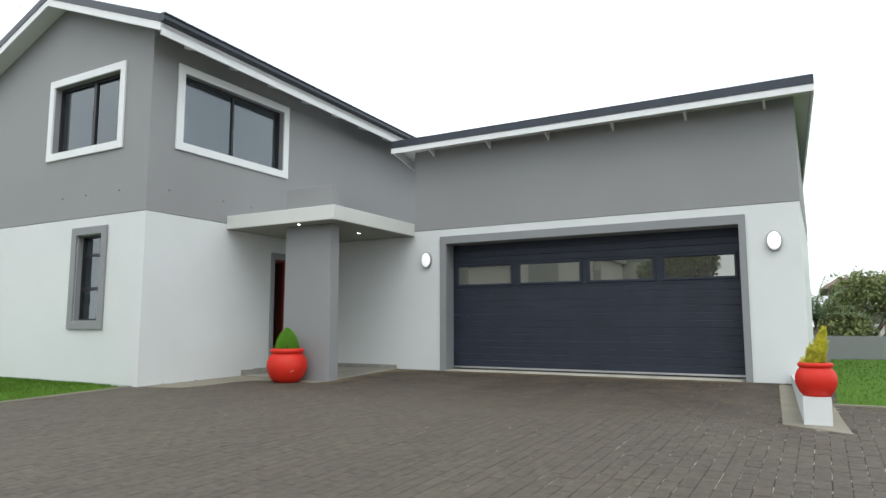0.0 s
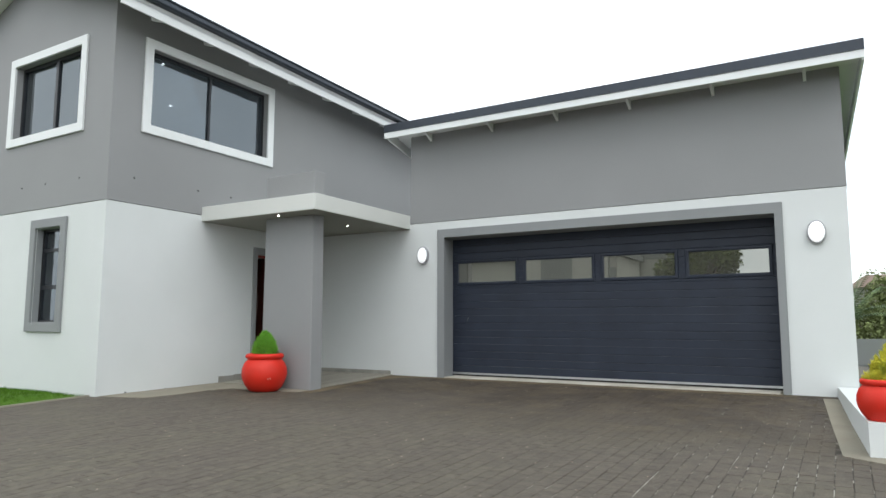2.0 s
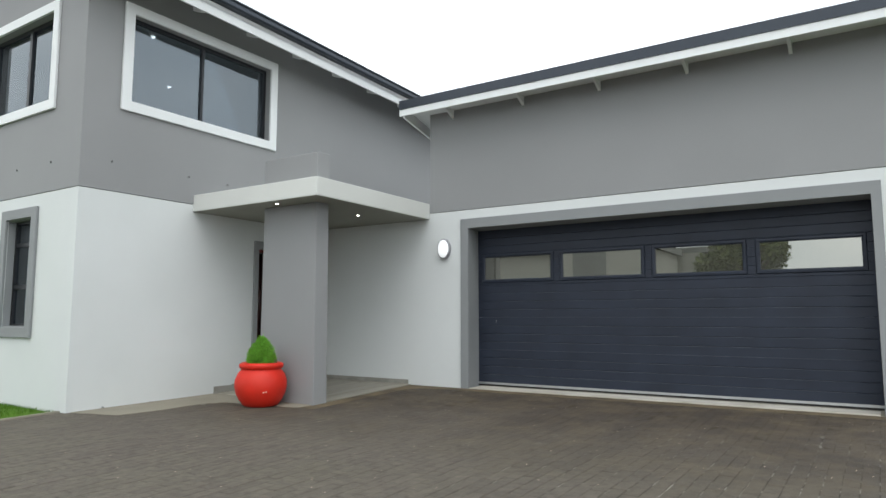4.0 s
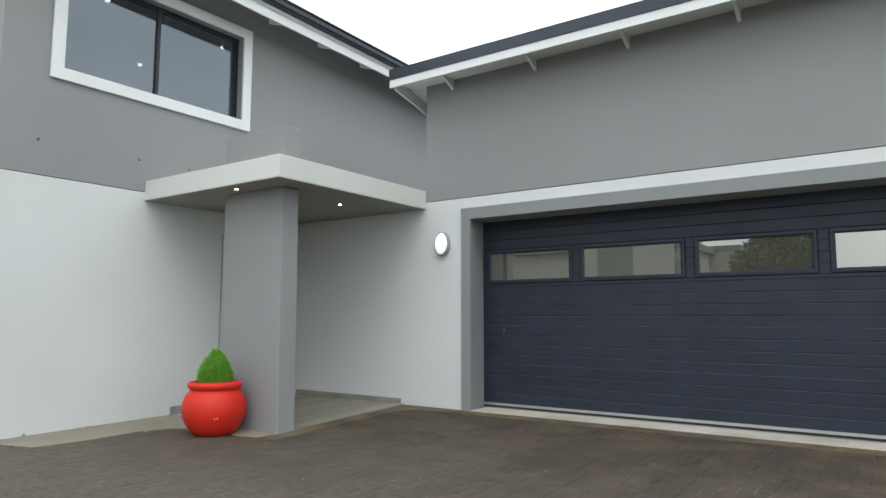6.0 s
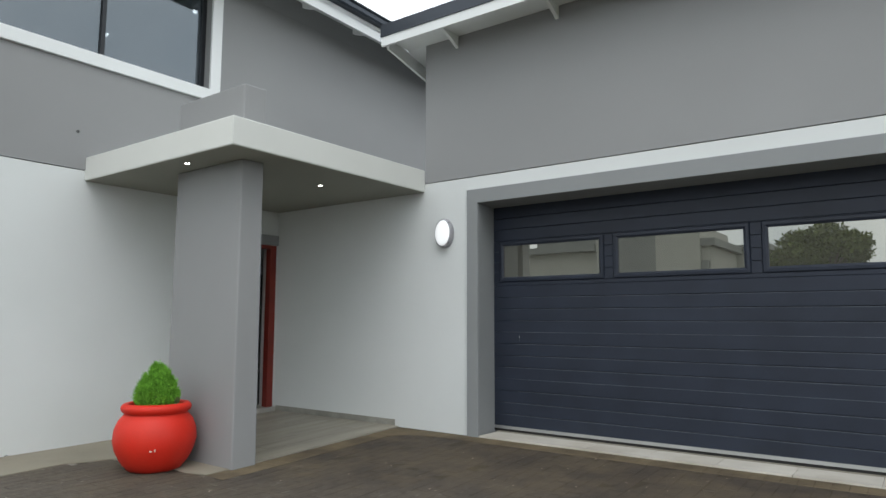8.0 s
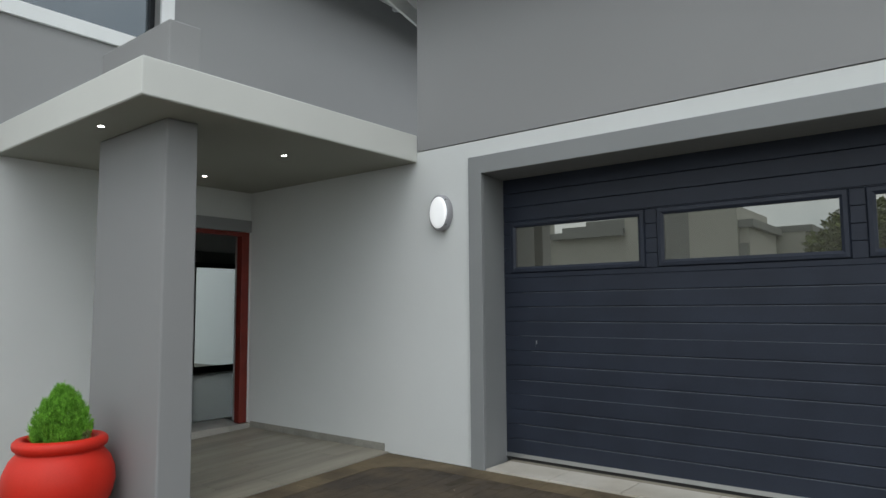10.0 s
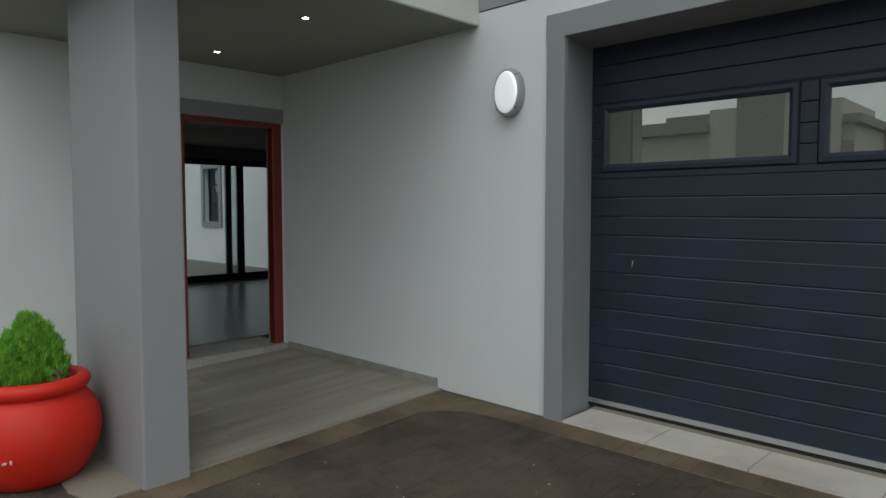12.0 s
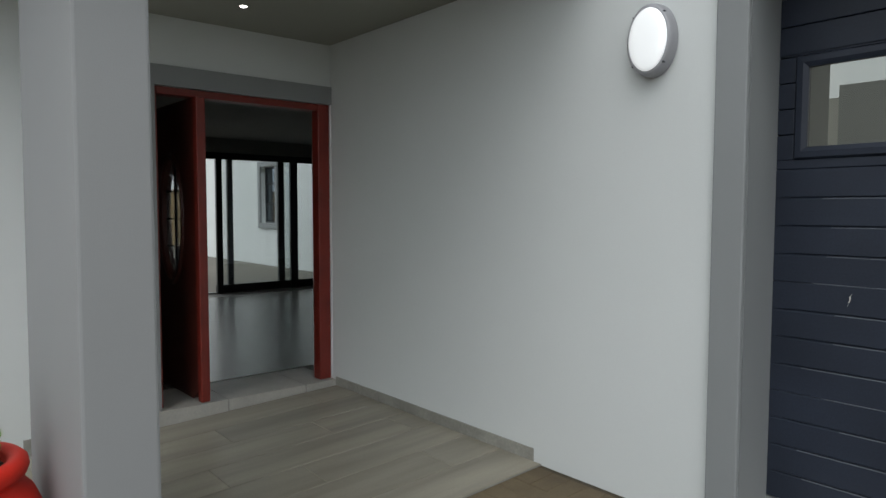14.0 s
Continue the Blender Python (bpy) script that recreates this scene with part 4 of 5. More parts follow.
for r in range(8):
    xa, xb = -7.032 - 0.3 * (r + 1), -7.032 - 0.3 * r
    y = 9.165 - (0.27, 0.67, 0.07, 0.47, 0.87, 0.2, 0.6, 0.35)[r]
    if r == 0:
        y = 8.867
    while y < GY - 0.01:
        ya, yb = max(y, 9.165), min(y + 1.2, GY - 0.01)
        if yb - ya > 0.02:
            sloped_piece("tile", max(xa, -9.145) + 0.0015, xb - 0.0015, ya + 0.0015, yb - 0.0015, 0.013, 0.012, PORCH_TILE, porch)
        y += 1.2
sk = tagged(new("baseboard"), "grey stone-look tile skirting round the porch", "skirting", kind="structure")
for xa, xb in ((-9.15, -8.57), (-8.567, -7.867), (-7.864, -7.085)):
    box("tile", (xa, GY - 0.011, paving_z(GY) + 0.002), (xb, GY - 0.001, paving_z(GY) + 0.079), SKIRT_TILE, sk)
for ya, yb in ((9.165, 9.50), (9.503, 9.912)):
    box("tile", (WX + 0.001, ya, paving_z(ya) + 0.0), (WX + 0.011, yb, paving_z(ya) + 0.11), SKIRT_TILE, sk)
# room tiles
room_floor = bpy.data.objects["floor_room"]
for i in range(10):
    for j in range(9):
        xa, ya = -9.69 - 0.6 * (i + 1), 9.8 + 0.6 * j
        if xa > SX:
            box("tile", (xa + 0.002, ya + 0.002, RZ - 0.011), (xa + 0.598, ya + 0.598, RZ), ROOM_TILE, room_floor)

# ---- cement aprons ----
def poly_slab(name, pts, lift, mat, label, category):
    bm = bmesh.new()
    top = [bm.verts.new((x, y, paving_z(y) + lift)) for x, y in pts]
    low = [bm.verts.new((x, y, paving_z(y) - 0.08)) for x, y in pts]
    bm.faces.new(top)
    n = len(pts)
    for i in range(n):
        bm.faces.new((top[i], low[i], low[(i + 1) % n], top[(i + 1) % n]))
    return tagged(part(name, bm, mat), label, category, kind="structure")


APRON = [(-9.5, 6.94), (-9.2, 7.02), (-8.47, 7.22), (-8.40, 7.75), (-8.44, 8.3), (-8.28, 8.66), (-7.7, 8.78), (-7.25, 8.74), (-7.03, 8.80), (-7.03, 9.16), (-9.3, 9.16)]
STRIP = [(-0.21, 11.04), (-0.10, 9.2), (0.003, 7.47), (0.59, 7.12), (0.53, 8.0), (0.46, 9.2), (0.40, 11.04)]
poly_slab("apron_cement", APRON, 0.006, CEMENT, "pale rough cement apron along the house wall", "pavement")
poly_slab("strip_cement", STRIP, 0.004, CEMENT, "pale cement strip round the low wall", "pavement")


CORNER = [(-6.79, 10.78), (-6.79, 11.046), (-6.35, 11.046), (-6.56, 11.00), (-6.70, 10.92)]
poly_slab("corner_fill", CORNER, 0.0035, PAVER_TAN, "tan cement fill rounding the corner of the border pavers", "pavement")


def inside(pts, x, y):
    c = False
    for (xa, ya), (xb, yb) in zip(pts, pts[1:] + pts[:1]):
        if (ya > y) != (yb > y) and x < (xb - xa) * (y - ya) / (yb - ya) + xa:
            c = not c
    return c


# ---- low wall with planter pot ----
low_wall = prism("low_wall", [(7.53, 0.2), (11.25, 0.2), (11.25, 0.730), (7.53, 0.757)], 0, 0.19, 0.437, WHITE_PLASTER)
for v in low_wall.data.vertices:
    v.co.x -= 0.064 * (v.co.y - 7.53)
tagged(low_wall, "low white plastered wall ending in a square block", "wall", kind="structure")


def sprigs(n, shape, mat, name, parent, seed, length=0.05, blade=0.006, up=0.7, label=""):
    """A crown of many short feathery sprigs; shape(u) gives a place and an outward way."""
    rnd = random.Random(seed)
    verts, faces = [], []
    for _ in range(n):
        p, out = shape(rnd)
        d = (Vector(out) * (1 - up) + Vector((0, 0, up)) + Vector((rnd.uniform(-.5, .5), rnd.uniform(-.5, .5), rnd.uniform(-.3, .3)))).normalized()
        side = d.cross(Vector((rnd.uniform(-1, 1), rnd.uniform(-1, 1), rnd.uniform(-1, 1)))).normalized()
        L = length * rnd.uniform(0.5, 1.7)
        p = Vector(p)
        for s in (-1, 0, 1):
            dd = (d + side * s * 0.55).normalized()
            q = p + d * L * (0.25 if s else 0.0)
            w = d.cross(side).normalized() * blade if s else side * blade
            i = len(verts)
            verts += [q - w, q + w, q + dd * L * (0.6 if s else 1.0)]
            faces.append((i, i + 1, i + 2))
    return soup(name, [tuple(v) for v in verts], faces, mat, parent, label)


def pot(x, y, z, r, h, label, chips=()):
    ob = thing("flower_pot", x, y, z, label, "pot")
    s = r / 0.355
    prof = [(0.20, 0.0), (0.235, 0.02), (0.29, 0.09), (0.335, 0.18), (0.355, 0.27), (0.347, 0.36), (0.315, 0.44), (0.275, 0.487), (0.262, 0.50), (0.275, 0.507), (0.292, 0.522), (0.300, 0.545), (0.296, 0.568), (0.278, 0.585), (0.255, 0.590), (0.235, 0.583), (0.224, 0.565), (0.222, 0.53)]
    k = h / 0.59
    lathe("body", [(a * s, b * k) for a, b in prof], RED_POT, ob, steps=56)
    lathe("soil", [(0.221 * s, 0.50 * k), (0.221 * s, 0.537 * k), (0.1 * s, 0.548 * k), (0.02, 0.55 * k)], SOIL, ob, steps=28)
    for a, zz, w, hh in chips:
        rr = 0.352 * s
        bm = bmesh.new()
        add_box(bm, (rr * math.cos(a) - 0.004, rr * math.sin(a) - w, zz - hh), (rr * math.cos(a) + 0.004, rr * math.sin(a) + w, zz + hh), 0.002)
        part("chip", bm, CHIP, ob, "bare clay chip")
    return ob


pot(-7.625, 8.68, paving_z(8.69) - 0.003, 0.342, 0.572, "round glazed red flower pot beside the porch pillar", chips=((-0.62, 0.205, 0.010, 0.006), (-0.53, 0.21, 0.005, 0.011)))
pot(0.312, 7.735, 0.752, 0.193, 0.338, "small round red flower pot standing on the low wall")


def plumes(n, rad, height, lean, seed, flame=0.0):
    """Thin upright feathery strands that fill an egg-shaped crown; gives a shape for sprigs()."""
    rnd = random.Random(seed)
    axes = []
    for k in range(n):
        t = rnd.random() ** 1.2 * 0.92
        a = k * 2.39996 + rnd.uniform(-0.3, 0.3)
        girth = (0.86 + 0.55 * t - 1.42 * t * t) * (1 - flame * t * 0.5)
        r = rad * max(0.03, girth) * rnd.uniform(0.2, 1.0) ** 0.5
        L = height * rnd.uniform(0.10, 0.22)
        base = Vector((r * math.cos(a) + lean * t, r * math.sin(a), height * t * 0.88))
        way = Vector((math.cos(a) * 0.55 * (1 - t) + lean * 1.2 + rnd.uniform(-0.12, 0.12), math.sin(a) * 0.55 * (1 - t) + rnd.uniform(-0.12, 0.12), 1.0)).normalized()
        axes.append((base - way * L * 0.4, way, L))
    def shape(r2):
        base, way, L = axes[r2.randrange(len(axes))]
        s = r2.random()
        a = r2.uniform(0, 6.283)
        w = 0.006 * (1 - s)
        out = (math.cos(a) * 0.7, math.sin(a) * 0.7, 0.3)
        return base + way * (L * s) + Vector((w * out[0], w * out[1], 0)), (out[0] + way.x, out[1] + way.y, 0.5)
    return shape


def conifer(x, y, z, rad, height, mat, label, seed, n, lean=0.0, length=0.023, blade=0.0021, count=70, flame=0.0):
    ob = thing("conifer", x, y, z, label, "plant")
    tube("stem", [(0, 0, 0), (lean * 0.4, 0, height * 0.5), (lean * 0.8, 0, height * 0.85)], [0.018, 0.012, 0.005], BARK, ob)
    sprigs(n, plumes(count, rad, height, lean, seed, flame), mat, "foliage", ob, seed, length=length, blade=blade, up=0.6)
    return ob


conifer(-7.625, 8.68, paving_z(8.69) + 0.515, 0.198, 0.425, LEAF_GREEN, "small dense bright green conifer in the red pot", 3, 26000, count=900, length=0.027, blade=0.0015)
conifer(0.287, 7.735, 1.055, 0.115, 0.42, LEAF_GOLD, "twisted golden-green conifer in the small red pot", 5, 10000, lean=0.13, count=300, flame=0.9)
conifer(-7.455, 8.77, paving_z(8.69) + 0.515, 0.05, 0.075, LEAF_BUSH, "little low weed at the rim of the red pot", 8, 160, length=0.03, blade=0.008, count=8)


# ---- lawns ----
def lawn(name, x0, x1, y0, y1, n, label, seed, lift=0.0, mound=0.05):
    rnd = random.Random(seed)
    nx, ny = 24, 16
    def z(x, y):
        e = min(x - x0, x1 - x, y - y0, y1 - y)
        return paving_z(y) + lift + mound * min(1.0, max(0.0, e) / 0.5) + 0.012 * noise.noise(Vector((x * 2, y * 2, 0)))
    verts = [(x0 + (x1 - x0) * i / nx, y0 + (y1 - y0) * j / ny, z(x0 + (x1 - x0) * i / nx, y0 + (y1 - y0) * j / ny)) for j in range(ny + 1) for i in range(nx + 1)]
    faces = [(j * (nx + 1) + i, j * (nx + 1) + i + 1, (j + 1) * (nx + 1) + i + 1, (j + 1) * (nx + 1) + i) for j in range(ny) for i in range(nx)]
    tagged(soup(name, verts, faces, GRASS), label, "lawn", kind="structure")
    gv, gf = [], []
    for _ in range(n):
        x, y = rnd.uniform(x0, x1), rnd.uniform(y0, y1)
        a, h = rnd.uniform(0, 6.28), rnd.uniform(0.02, 0.05)
        c, s = math.cos(a) * 0.006, math.sin(a) * 0.006
        b = z(x, y) - 0.005
        i = len(gv)
        gv += [(x - c, y - s, b), (x + c, y + s, b), (x + rnd.uniform(-.025, .025), y + rnd.uniform(-.025, .025), b + h)]
        gf.append((i, i + 1, i + 2))
    tagged(soup("grass", gv, gf, GRASS), "short bright green grass blades of the lawn", "grass", kind="stuff")


lawn("lawn_gable", -15.0, -9.40, 1.0, FY - 0.02, 42000, "bright green mown lawn before the gable wall", 11, lift=0.0, mound=0.07)
lawn("lawn_side", 0.50, 16.0, 9.30, 19.0, 30000, "bright green mown lawn beside the garage", 12, lift=0.006, mound=0.035)
tagged(prism("kerb_lawn", [(1.0, 0.2), (7.0, 0.2), (7.0, paving_z(7.0) + 0.02), (1.0, paving_z(1.0) + 0.02)], 0, -9.40, -9.345, CEMENT), "thin pale cement edging of the lawn", "kerb", kind="structure")
tagged(box("kerb_side", (0.44, 9.22, 0.3), (16.0, 9.30, paving_z(9.25) + 0.015), CEMENT), "thin pale cement edging of the side lawn", "kerb", kind="structure")

# ---- beyond the side lawn ----
wall("wall_boundary", 1, 19.0, 19.2, -0.6, 30.0, 0.3, 1.20, [], FAR_GREY, "low grey plastered boundary wall")
wall("wall_boundary_tan", 1, 24.0, 24.2, 2.0, 30.0, 0.3, 1.57, [], FAR_TAN, "tan plastered garden wall beyond the boundary")
wall("wall_boundary_east", 0, 30.0, 30.2, -20.0, 24.0, 0.0, 1.6, [], FAR_GREY, "grey plastered boundary wall")


def leaf_cloud(n, blobs, mat, name, parent, seed, size=0.09):
    rnd = random.Random(seed)
    verts, faces = [], []
    for _ in range(n):
        cx, cy, cz, rx, rz = blobs[rnd.randrange(len(blobs))]
        a, b = rnd.uniform(0, 6.283), math.asin(rnd.uniform(-0.75, 1))
        k = rnd.random() ** 0.35 * (1 + 0.25 * math.sin(a * 5 + cz) * math.cos(b * 4))
        p = Vector((cx + rx * k * math.cos(a) * math.cos(b), cy + rx * k * math.sin(a) * math.cos(b), cz + rz * k * math.sin(b)))
        q = Euler((rnd.uniform(-1.2, 1.2), rnd.uniform(-1.2, 1.2), rnd.uniform(0, 6.28))).to_matrix()
        s = size * rnd.uniform(0.5, 1.3)
        i = len(verts)
        verts += [tuple(p + q @ Vector(v)) for v in ((-s, 0, 0), (0, -s * 0.4, 0.1 * s), (s, 0, 0), (0, s * 0.4, 0.1 * s))]
        faces.append((i, i + 1, i + 2, i + 3))
    return soup(name, verts, faces, mat, parent)


def bush(x, y, z, blobs, label, seed, n=6000, size=0.10, twigs=0):
    ob = thing("bush", x, y, z, label, "bush", "garden bushes beyond the boundary")
    rnd = random.Random(seed)
    for k in range(7):
        b = blobs[k % len(blobs)]
        tube("stem", [(b[0] * 0.2, b[1] * 0.2, 0), (b[0] * 0.6 + rnd.uniform(-.2, .2), b[1] * 0.6, b[2] * 0.6), (b[0] + rnd.uniform(-.4, .4), b[1] + rnd.uniform(-.3, .3), b[2] + b[4] * 0.8)], [0.04, 0.025, 0.008], BARK, ob, sides=6)
    leaf_cloud(n, blobs, LEAF_BUSH, "foliage", ob, seed, size)
    for k in range(twigs):
        b = blobs[rnd.randrange(len(blobs))]
        a, w = rnd.uniform(0, 6.283), rnd.uniform(0.5, 1.15)
        p = Vector((b[0], b[1], b[2] - b[4] * rnd.uniform(0.2, 0.9)))
        d = Vector((math.cos(a) * 0.8, -abs(math.sin(a)) * 0.6, 1.0)).normalized() * w
        m = p + d * 0.5 + Vector((rnd.uniform(-.12, .12), 0, rnd.uniform(-.1, .1)))
        tube("twig", [p, m, p + d], [0.016, 0.011, 0.005], TWIG, ob, sides=5)
    return ob


bush(1.12, 22.0, 0.68, [(-0.3, 0, 1.0, 0.7, 0.7), (0.3, 0.2, 1.75, 0.8, 0.6), (1.0, 0.2, 1.5, 0.8, 0.7), (1.6, 0, 1.1, 0.8, 0.7)], "loose green garden bush with bare pale twigs", 21, 13000, 0.06, twigs=34)
bush(0.68, 21.5, 0.66, [(0, 0, 0.5, 0.6, 0.45), (0.5, 0.3, 0.6, 0.5, 0.4)], "low dark green garden bush", 22, 3600, 0.06)
bush(4.4, 22.5, 0.68, [(-0.8, 0, 1.3, 0.9, 0.8), (0.2, 0.2, 1.6, 1.0, 0.8), (1.3, 0, 1.4, 1.0, 0.8)], "loose green garden bush with many bare pale twigs", 23, 9000, 0.06, twigs=30)
bush(9.0, 22.5, 0.58, [(-1.8, 0, 1.0, 1.0, 0.8), (0.2, 0.2, 1.4, 1.4, 0.9), (2.3, 0, 1.2, 1.2, 0.8)], "wide green garden bush", 24)


def palm(x, y, z, label, seed):
    ob = thing("palm_tree", x, y, z, label, "palm")
    rnd = random.Random(seed)
    tube("trunk", [(0, 0, 0), (0.03, 0, 0.5), (0.02, 0, 0.95)], [0.12, 0.10, 0.08], BARK, ob, sides=10)
    for k in range(14):
        a = 2 * math.pi * k / 14 + rnd.uniform(-.2, .2)
        el, L = (rnd.uniform(1.0, 1.5) if k % 3 else rnd.uniform(0.45, 0.8)), rnd.uniform(1.25, 1.7)
        pts = []
        for i in range(9):
            s = L * i / 8
            r = s * math.cos(el) + 0.12 * s * s
            pts.append(Vector((r * math.cos(a), r * math.sin(a), 0.95 + s * math.sin(el) - 0.38 * s * s * math.cos(el))))
        verts, faces = [], []
        side = Vector((-math.sin(a), math.cos(a), 0))
        for i in range(1, 9):
            for m in range(3):
                p = pts[i - 1].lerp(pts[i], m / 3)
                d = (pts[i] - pts[i - 1]).normalized()
                for sg in (-1, 1):
                    tip = p + side * sg * (0.34 - 0.025 * i) + d * 0.16 + Vector((0, 0, -0.10))
                    j = len(verts)
                    verts += [tuple(p), tuple(p + d * 0.03), tuple(tip)]
                    faces.append((j, j + 1, j + 2))
        for i in range(8):
            j = len(verts)
            verts += [tuple(pts[i] - side * 0.012), tuple(pts[i] + side * 0.012), tuple(pts[i + 1] + side * 0.008), tuple(pts[i + 1] - side * 0.008)]
            faces.append((j, j + 1, j + 2, j + 3))
        soup("frond", verts, faces, LEAF_PALM, ob)


palm(0.20, 20.6, 0.70, "young green palm with arching feathery fronds", 31)


def far_house(x0, x1, y0, y1, z0, eave, ridge, label):
    ob = thing("house", (x0 + x1) / 2, (y0 + y1) / 2, z0, label, "house")
    hx, hy = (x1 - x0) / 2, (y1 - y0) / 2
    box("walls", (-hx, -hy, 0), (hx, hy, eave - z0), FAR_WALL, ob)
    bm = bmesh.new()
    e, r = eave - z0, ridge - z0
    o = 0.45
    c = [bm.verts.new(p) for p in ((-hx - o, -hy - o, e), (hx + o, -hy - o, e), (hx + o, hy + o, e), (-hx - o, hy + o, e))]
    t = [bm.verts.new((-hx * 0.87, 0, r)), bm.verts.new((hx * 0.87, 0, r))]
    fs = ((0, 1, 5, 4), (1, 2, 5), (2, 3, 4, 5), (3, 0, 4), (0, 3, 2, 1))
    vs = c + t
    for f in fs:
        bm.faces.new([vs[i] for i in f])
    part("roof", bm, FAR_ROOF, ob)
    for k in (-0.5, 0.1, 0.6):
        w = new("window")
        w.parent = ob
        box("pane", (hx * k - 0.6, -hy - 0.02, 1.0), (hx * k + 0.6, -hy + 0.02, 2.1), GLASS_FILM, w)
        for lo, hi in (((hx * k - 0.66, -hy - 0.05, 0.94), (hx * k + 0.66, -hy - 0.001, 1.0)), ((hx * k - 0.66, -hy - 0.05, 2.1), (hx * k + 0.66, -hy - 0.001, 2.16))):
            box("frame", lo, hi, TRIM_WHITE, w)
    return ob


far_house(0.75, 9.5, 43.0, 52.0, 0.5, 3.45, 4.4, "far single-storey house with a brown tiled roof")

# ---- houses and a tree across the road ----
tagged(wall("wall_front_boundary", 1, -9.0, -9.2, -30.0, 30.0, -0.2, 1.7, [], FAR_WALL), "white plastered street wall", "wall")


def block_house():
    ob = thing("house", -16.0, -14.0, 0.0, "white flat-roofed house of stepped plastered blocks", "house")
    def b(n, xa, xb, ya, yb, z1, mat, label=""):
        box(n, (xa + 16, ya + 14, 0.0), (xb + 16, yb + 14, z1), mat, ob, label)
    def roof(xa, xb, ya, yb, z0, z1):
        box("roof_slab", (xa + 16, ya + 14, z0), (xb + 16, yb + 14, z1), FAR_GREY, ob, "grey flat roof slab")
    b("chimney_block", -20.6, -19.3, -13.0, -12.0, 6.9, FAR_WALL)
    b("low_block", -19.3, -15.19, -17.0, -12.4, 5.15, FAR_WALL)
    roof(-18.95, -15.19, -17.1, -11.9, 5.151, 5.45)
    roof(-18.37, -15.19, -16.9, -12.1, 5.451, 5.70)
    roof(-17.10, -15.19, -16.7, -12.1, 5.701, 5.90)
    b("mid_block", -15.19, -14.07, -17.0, -12.1, 6.05, FAR_WALL)
    b("tall_block", -14.07, -12.27, -17.0, -12.0, 6.47, FAR_GREY)
    b("end_block", -12.27, -10.32, -17.0, -12.0, 6.02, FAR_WALL)
    b("chimney_block", -26.0, -21.0, -17.0, -12.0, 5.4, FAR_WALL)
    b("side_block", -10.318, -9.95, -16.9, -12.3, 5.1, FAR_WALL)
    roof(-10.318, -9.72, -17.1, -12.1, 5.101, 5.42)
    b("rear_block", -10.6, -8.75, -24.0, -17.11, 5.25, FAR_WALL)
    roof(-10.7, -8.45, -24.1, -17.05, 5.251, 5.55)
    b("meter_box", -10.31, -9.98, -12.28, -12.05, 4.45, FAR_GREY)


block_house()

def tree(x, y, z, h, label, seed):
    ob = thing("tree", x, y, z, label, "tree")
    rnd = random.Random(seed)
    tube("trunk", [(0, 0, 0), (0.05, 0.05, h * 0.3), (-0.045, 0.1, h * 0.6), (0, 0, h * 0.9)], [0.2, 0.16, 0.1, 0.03], BARK, ob)
    blobs = []
    for k in range(26):
        a, f = k * 2.4 + rnd.uniform(-0.4, 0.4), rnd.uniform(0.5, 0.97)
        r = rnd.uniform(0.3, 1.0) ** 0.5 * (1.85 if f < 0.84 else 1.3)
        p = (r * math.cos(a), r * math.sin(a), h * f)
        blobs.append((*p, 0.72, 0.5))
        tube("limb", [(0, 0, h * f * 0.7), (p[0] * 0.5, p[1] * 0.5, h * f * 0.85), p], [0.07, 0.045, 0.015], BARK, ob, sides=6)
    leaf_cloud(16000, blobs, LEAF_TREE, "crown", ob, seed, 0.12)


tree(-5.5, -11.6, 0.0, 5.3, "full green garden tree across the road", 41)

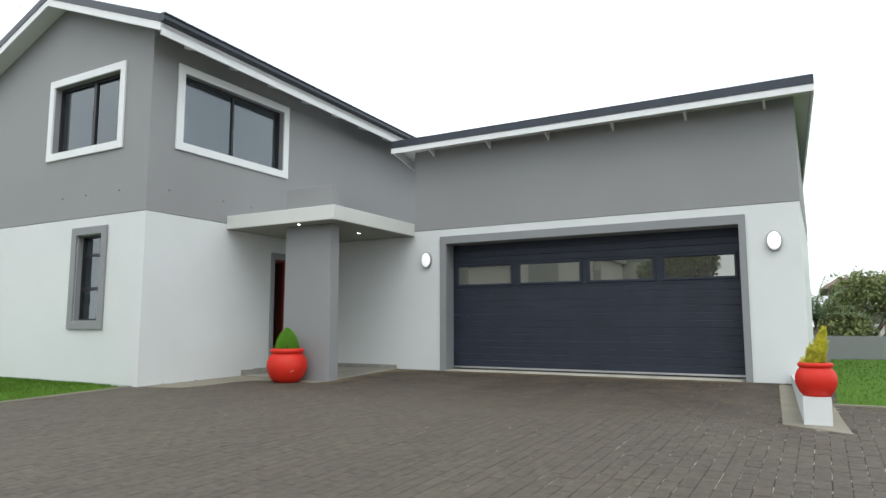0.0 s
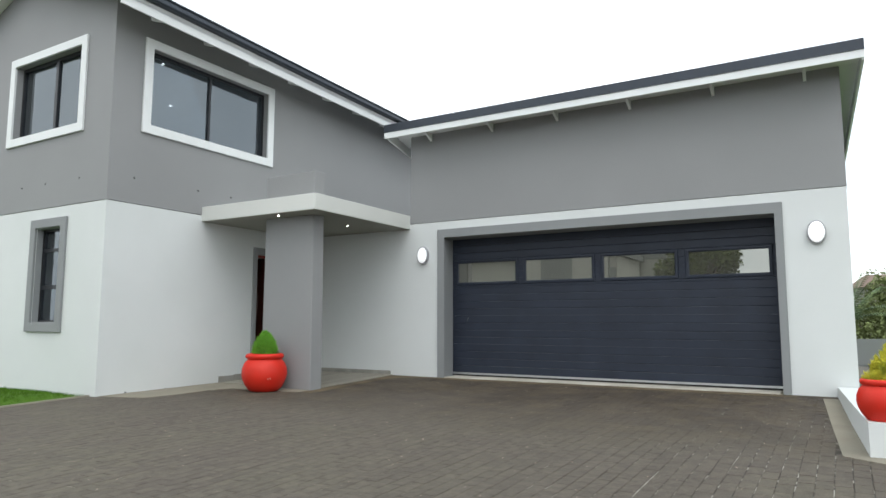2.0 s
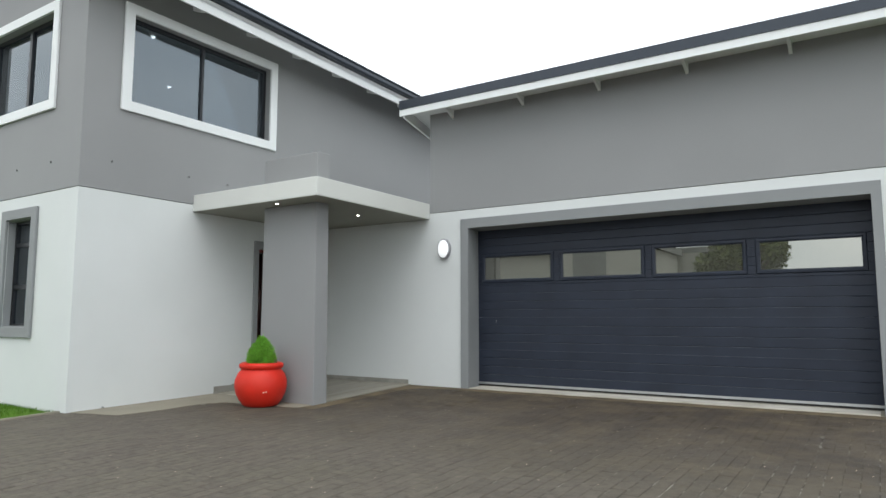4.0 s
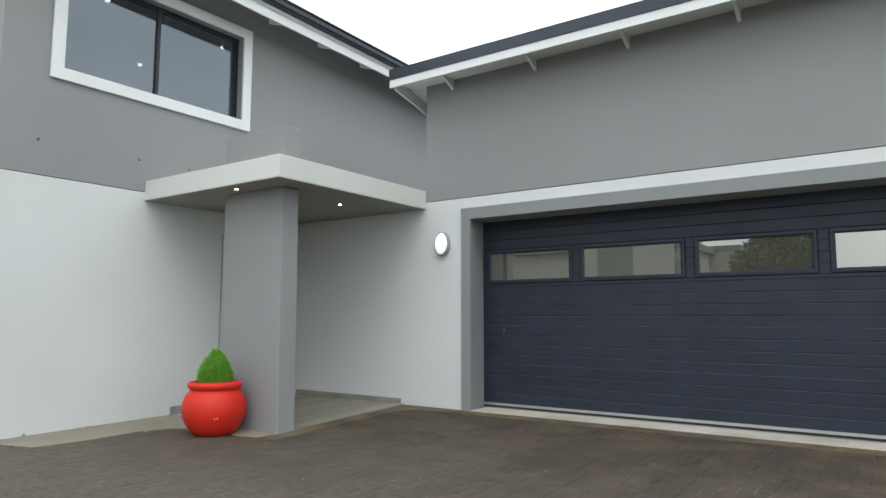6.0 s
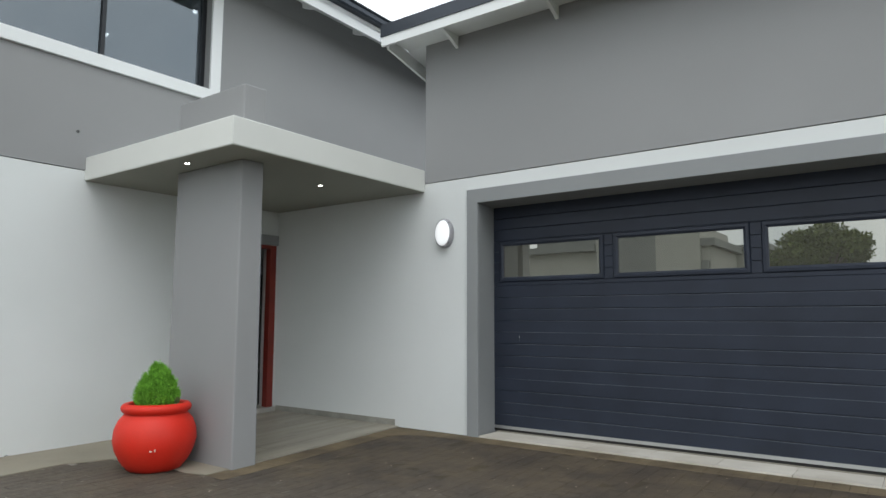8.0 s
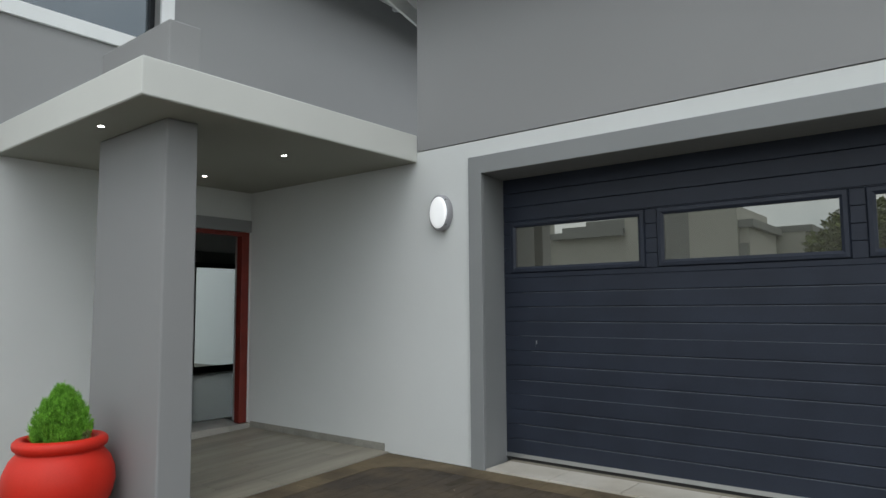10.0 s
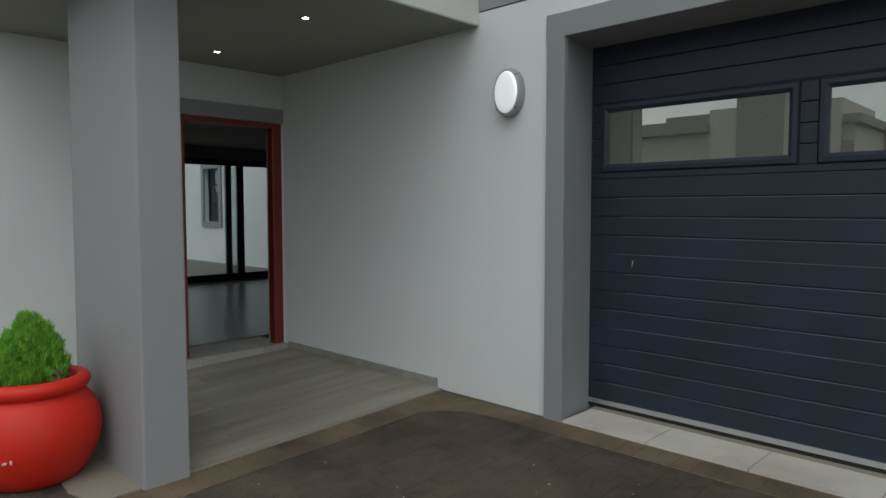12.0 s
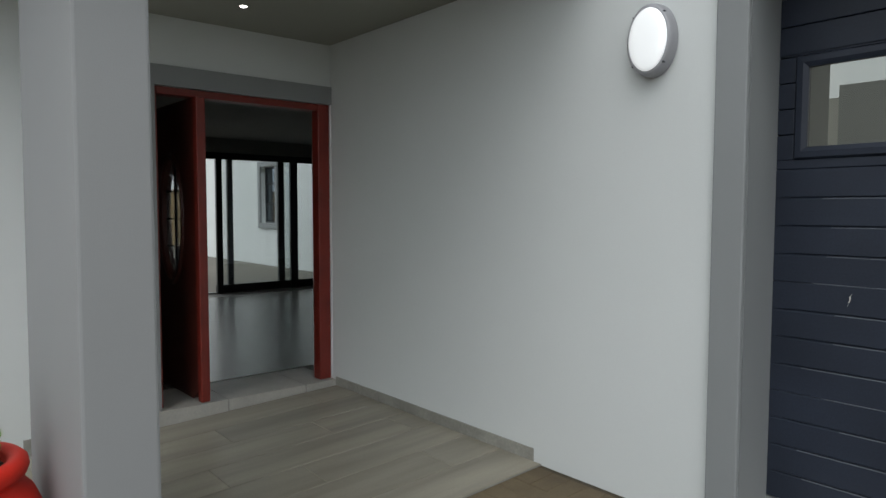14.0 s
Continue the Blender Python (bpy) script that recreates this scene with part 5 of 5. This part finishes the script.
# ---- pavers, last ----
def paver_field():
    rnd = random.Random(77)
    px, py, gap, c = 0.112, 0.222, 0.0049, 0.003
    near, verts, faces = [], [], []
    nx, ny = int((6.0 + 9.34) / px), int((11.04 + 3.0) / py) + 1
    for i in range(nx):
        xa = -9.34 + i * px
        off = (i % 2) * py / 2
        for j in range(-1, ny):
            ya = -3.0 + j * py + off
            yb = min(ya + py - gap, 11.035)
            if yb - ya < 0.05:
                continue
            xm, ym = xa + px / 2, (ya + yb) / 2
            if inside(APRON, xm, ym) or inside(STRIP, xm, ym) or (xm < -6.785 and ym > 8.79) or (0.02 < xm and ym > 9.2):
                continue
            dz = rnd.uniform(-0.0012, 0.0015)
            xj, ya = xa + rnd.uniform(-0.0022, 0.0022), ya + rnd.uniform(-0.005, 0.005)
            tx, ty = rnd.uniform(-0.0006, 0.0006), rnd.uniform(-0.0006, 0.0006)
            if -6.78 < xm < -3.75 and ym > 9.02 and yb - ya > 0.2:
                near.append((xj, ya, dz, tx, ty))
                continue
            xl, xb = xj, xj + px - gap
            k = len(verts)
            za, zb = paving_z(ya) + dz, paving_z(yb) + dz
            verts += [(xl + c, ya + c, za + tx + ty), (xb - c, ya + c, za - tx + ty), (xb - c, yb - c, zb - tx - ty), (xl + c, yb - c, zb + tx - ty),
                      (xl, ya, za - 0.004), (xb, ya, za - 0.004), (xb, yb, zb - 0.004), (xl, yb, zb - 0.004),
                      (xl, ya, za - 0.03), (xb, ya, za - 0.03), (xb, yb, zb - 0.03), (xl, yb, zb - 0.03)]
            faces += [(k, k + 1, k + 2, k + 3)]
            for s in range(4):
                t = (s + 1) % 4
                faces += [(k + s, k + 4 + s, k + 4 + t, k + t), (k + 4 + s, k + 8 + s, k + 8 + t, k + 4 + t)]
    field = soup("paver_field", verts, faces, PAVER, pavement)
    field["kind"] = "stuff"
    field["label"] = "charcoal concrete pavers in running bond"
    # shared mesh for the pavers nearest to the way
    L, W = py - gap, px - gap
    g = 0.040
    v = [(c, c, 0), (W - c, c, 0), (W - c, L - c, g * L), (c, L - c, g * L), (0, 0, -0.004), (W, 0, -0.004), (W, L, g * L - 0.004), (0, L, g * L - 0.004), (0, 0, -0.03), (W, 0, -0.03), (W, L, g * L - 0.03), (0, L, g * L - 0.03)]
    f = [(0, 1, 2, 3)]
    for s in range(4):
        t = (s + 1) % 4
        f += [(s, 4 + s, 4 + t, t), (4 + s, 8 + s, 8 + t, 4 + t)]
    me = bpy.data.meshes.new("paver")
    me.from_pydata(v, [], f)
    me.materials.append(PAVER)
    for xa, ya, dz, tx, ty in near:
        ob = new("paver", me)
        ob.parent = pavement
        ob.matrix_basis = pose(xa, ya, paving_z(ya) + dz, ty * 300, tx * 300, 0)
    # tan soldier course round the porch and along the garage
    def course(along_x, a0, a1, b0, b1):
        n = int((a1 - a0) / 0.112)
        for i in range(n):
            p0 = a0 + (a1 - a0) * i / n
            p1 = a0 + (a1 - a0) * (i + 1) / n - 0.002
            if along_x:
                sloped_piece("border_paver", p0, p1, b0, b1, 0.002 + rnd.uniform(-0.001, 0.001), 0.03, PAVER_TAN, pavement, 0.003)
            else:
                sloped_piece("border_paver", b0, b1, p0, p1, 0.002 + rnd.uniform(-0.001, 0.001), 0.03, PAVER_TAN, pavement, 0.003)
    course(False, 8.79, 11.045, -7.026, -6.79)
    course(True, -7.026, -0.5, 11.048, 11.238)


paver_field()


def litter():
    rnd = random.Random(5)
    verts, faces = [], []
    for _ in range(260):
        x, y = rnd.uniform(-7.0, -0.5), rnd.uniform(4.0, 11.0)
        if x < -6.8 and y > 8.8:
            continue
        s, a, z = rnd.uniform(0.003, 0.011), rnd.uniform(0, 6.28), paving_z(y) + 0.003
        c, d = math.cos(a) * s, math.sin(a) * s
        i = len(verts)
        verts += [(x - c, y - d, z), (x + d * 0.5, y - c * 0.5, z + 0.004), (x + c, y + d, z + 0.001), (x - d * 0.5, y + c * 0.5, z + 0.005)]
        faces += [(i, i + 1, i + 3), (i + 1, i + 2, i + 3)]
    tagged(soup("litter", verts, faces, CHIP), "scattered pale grit and leaf bits on the paving", "litter", kind="stuff")


litter()
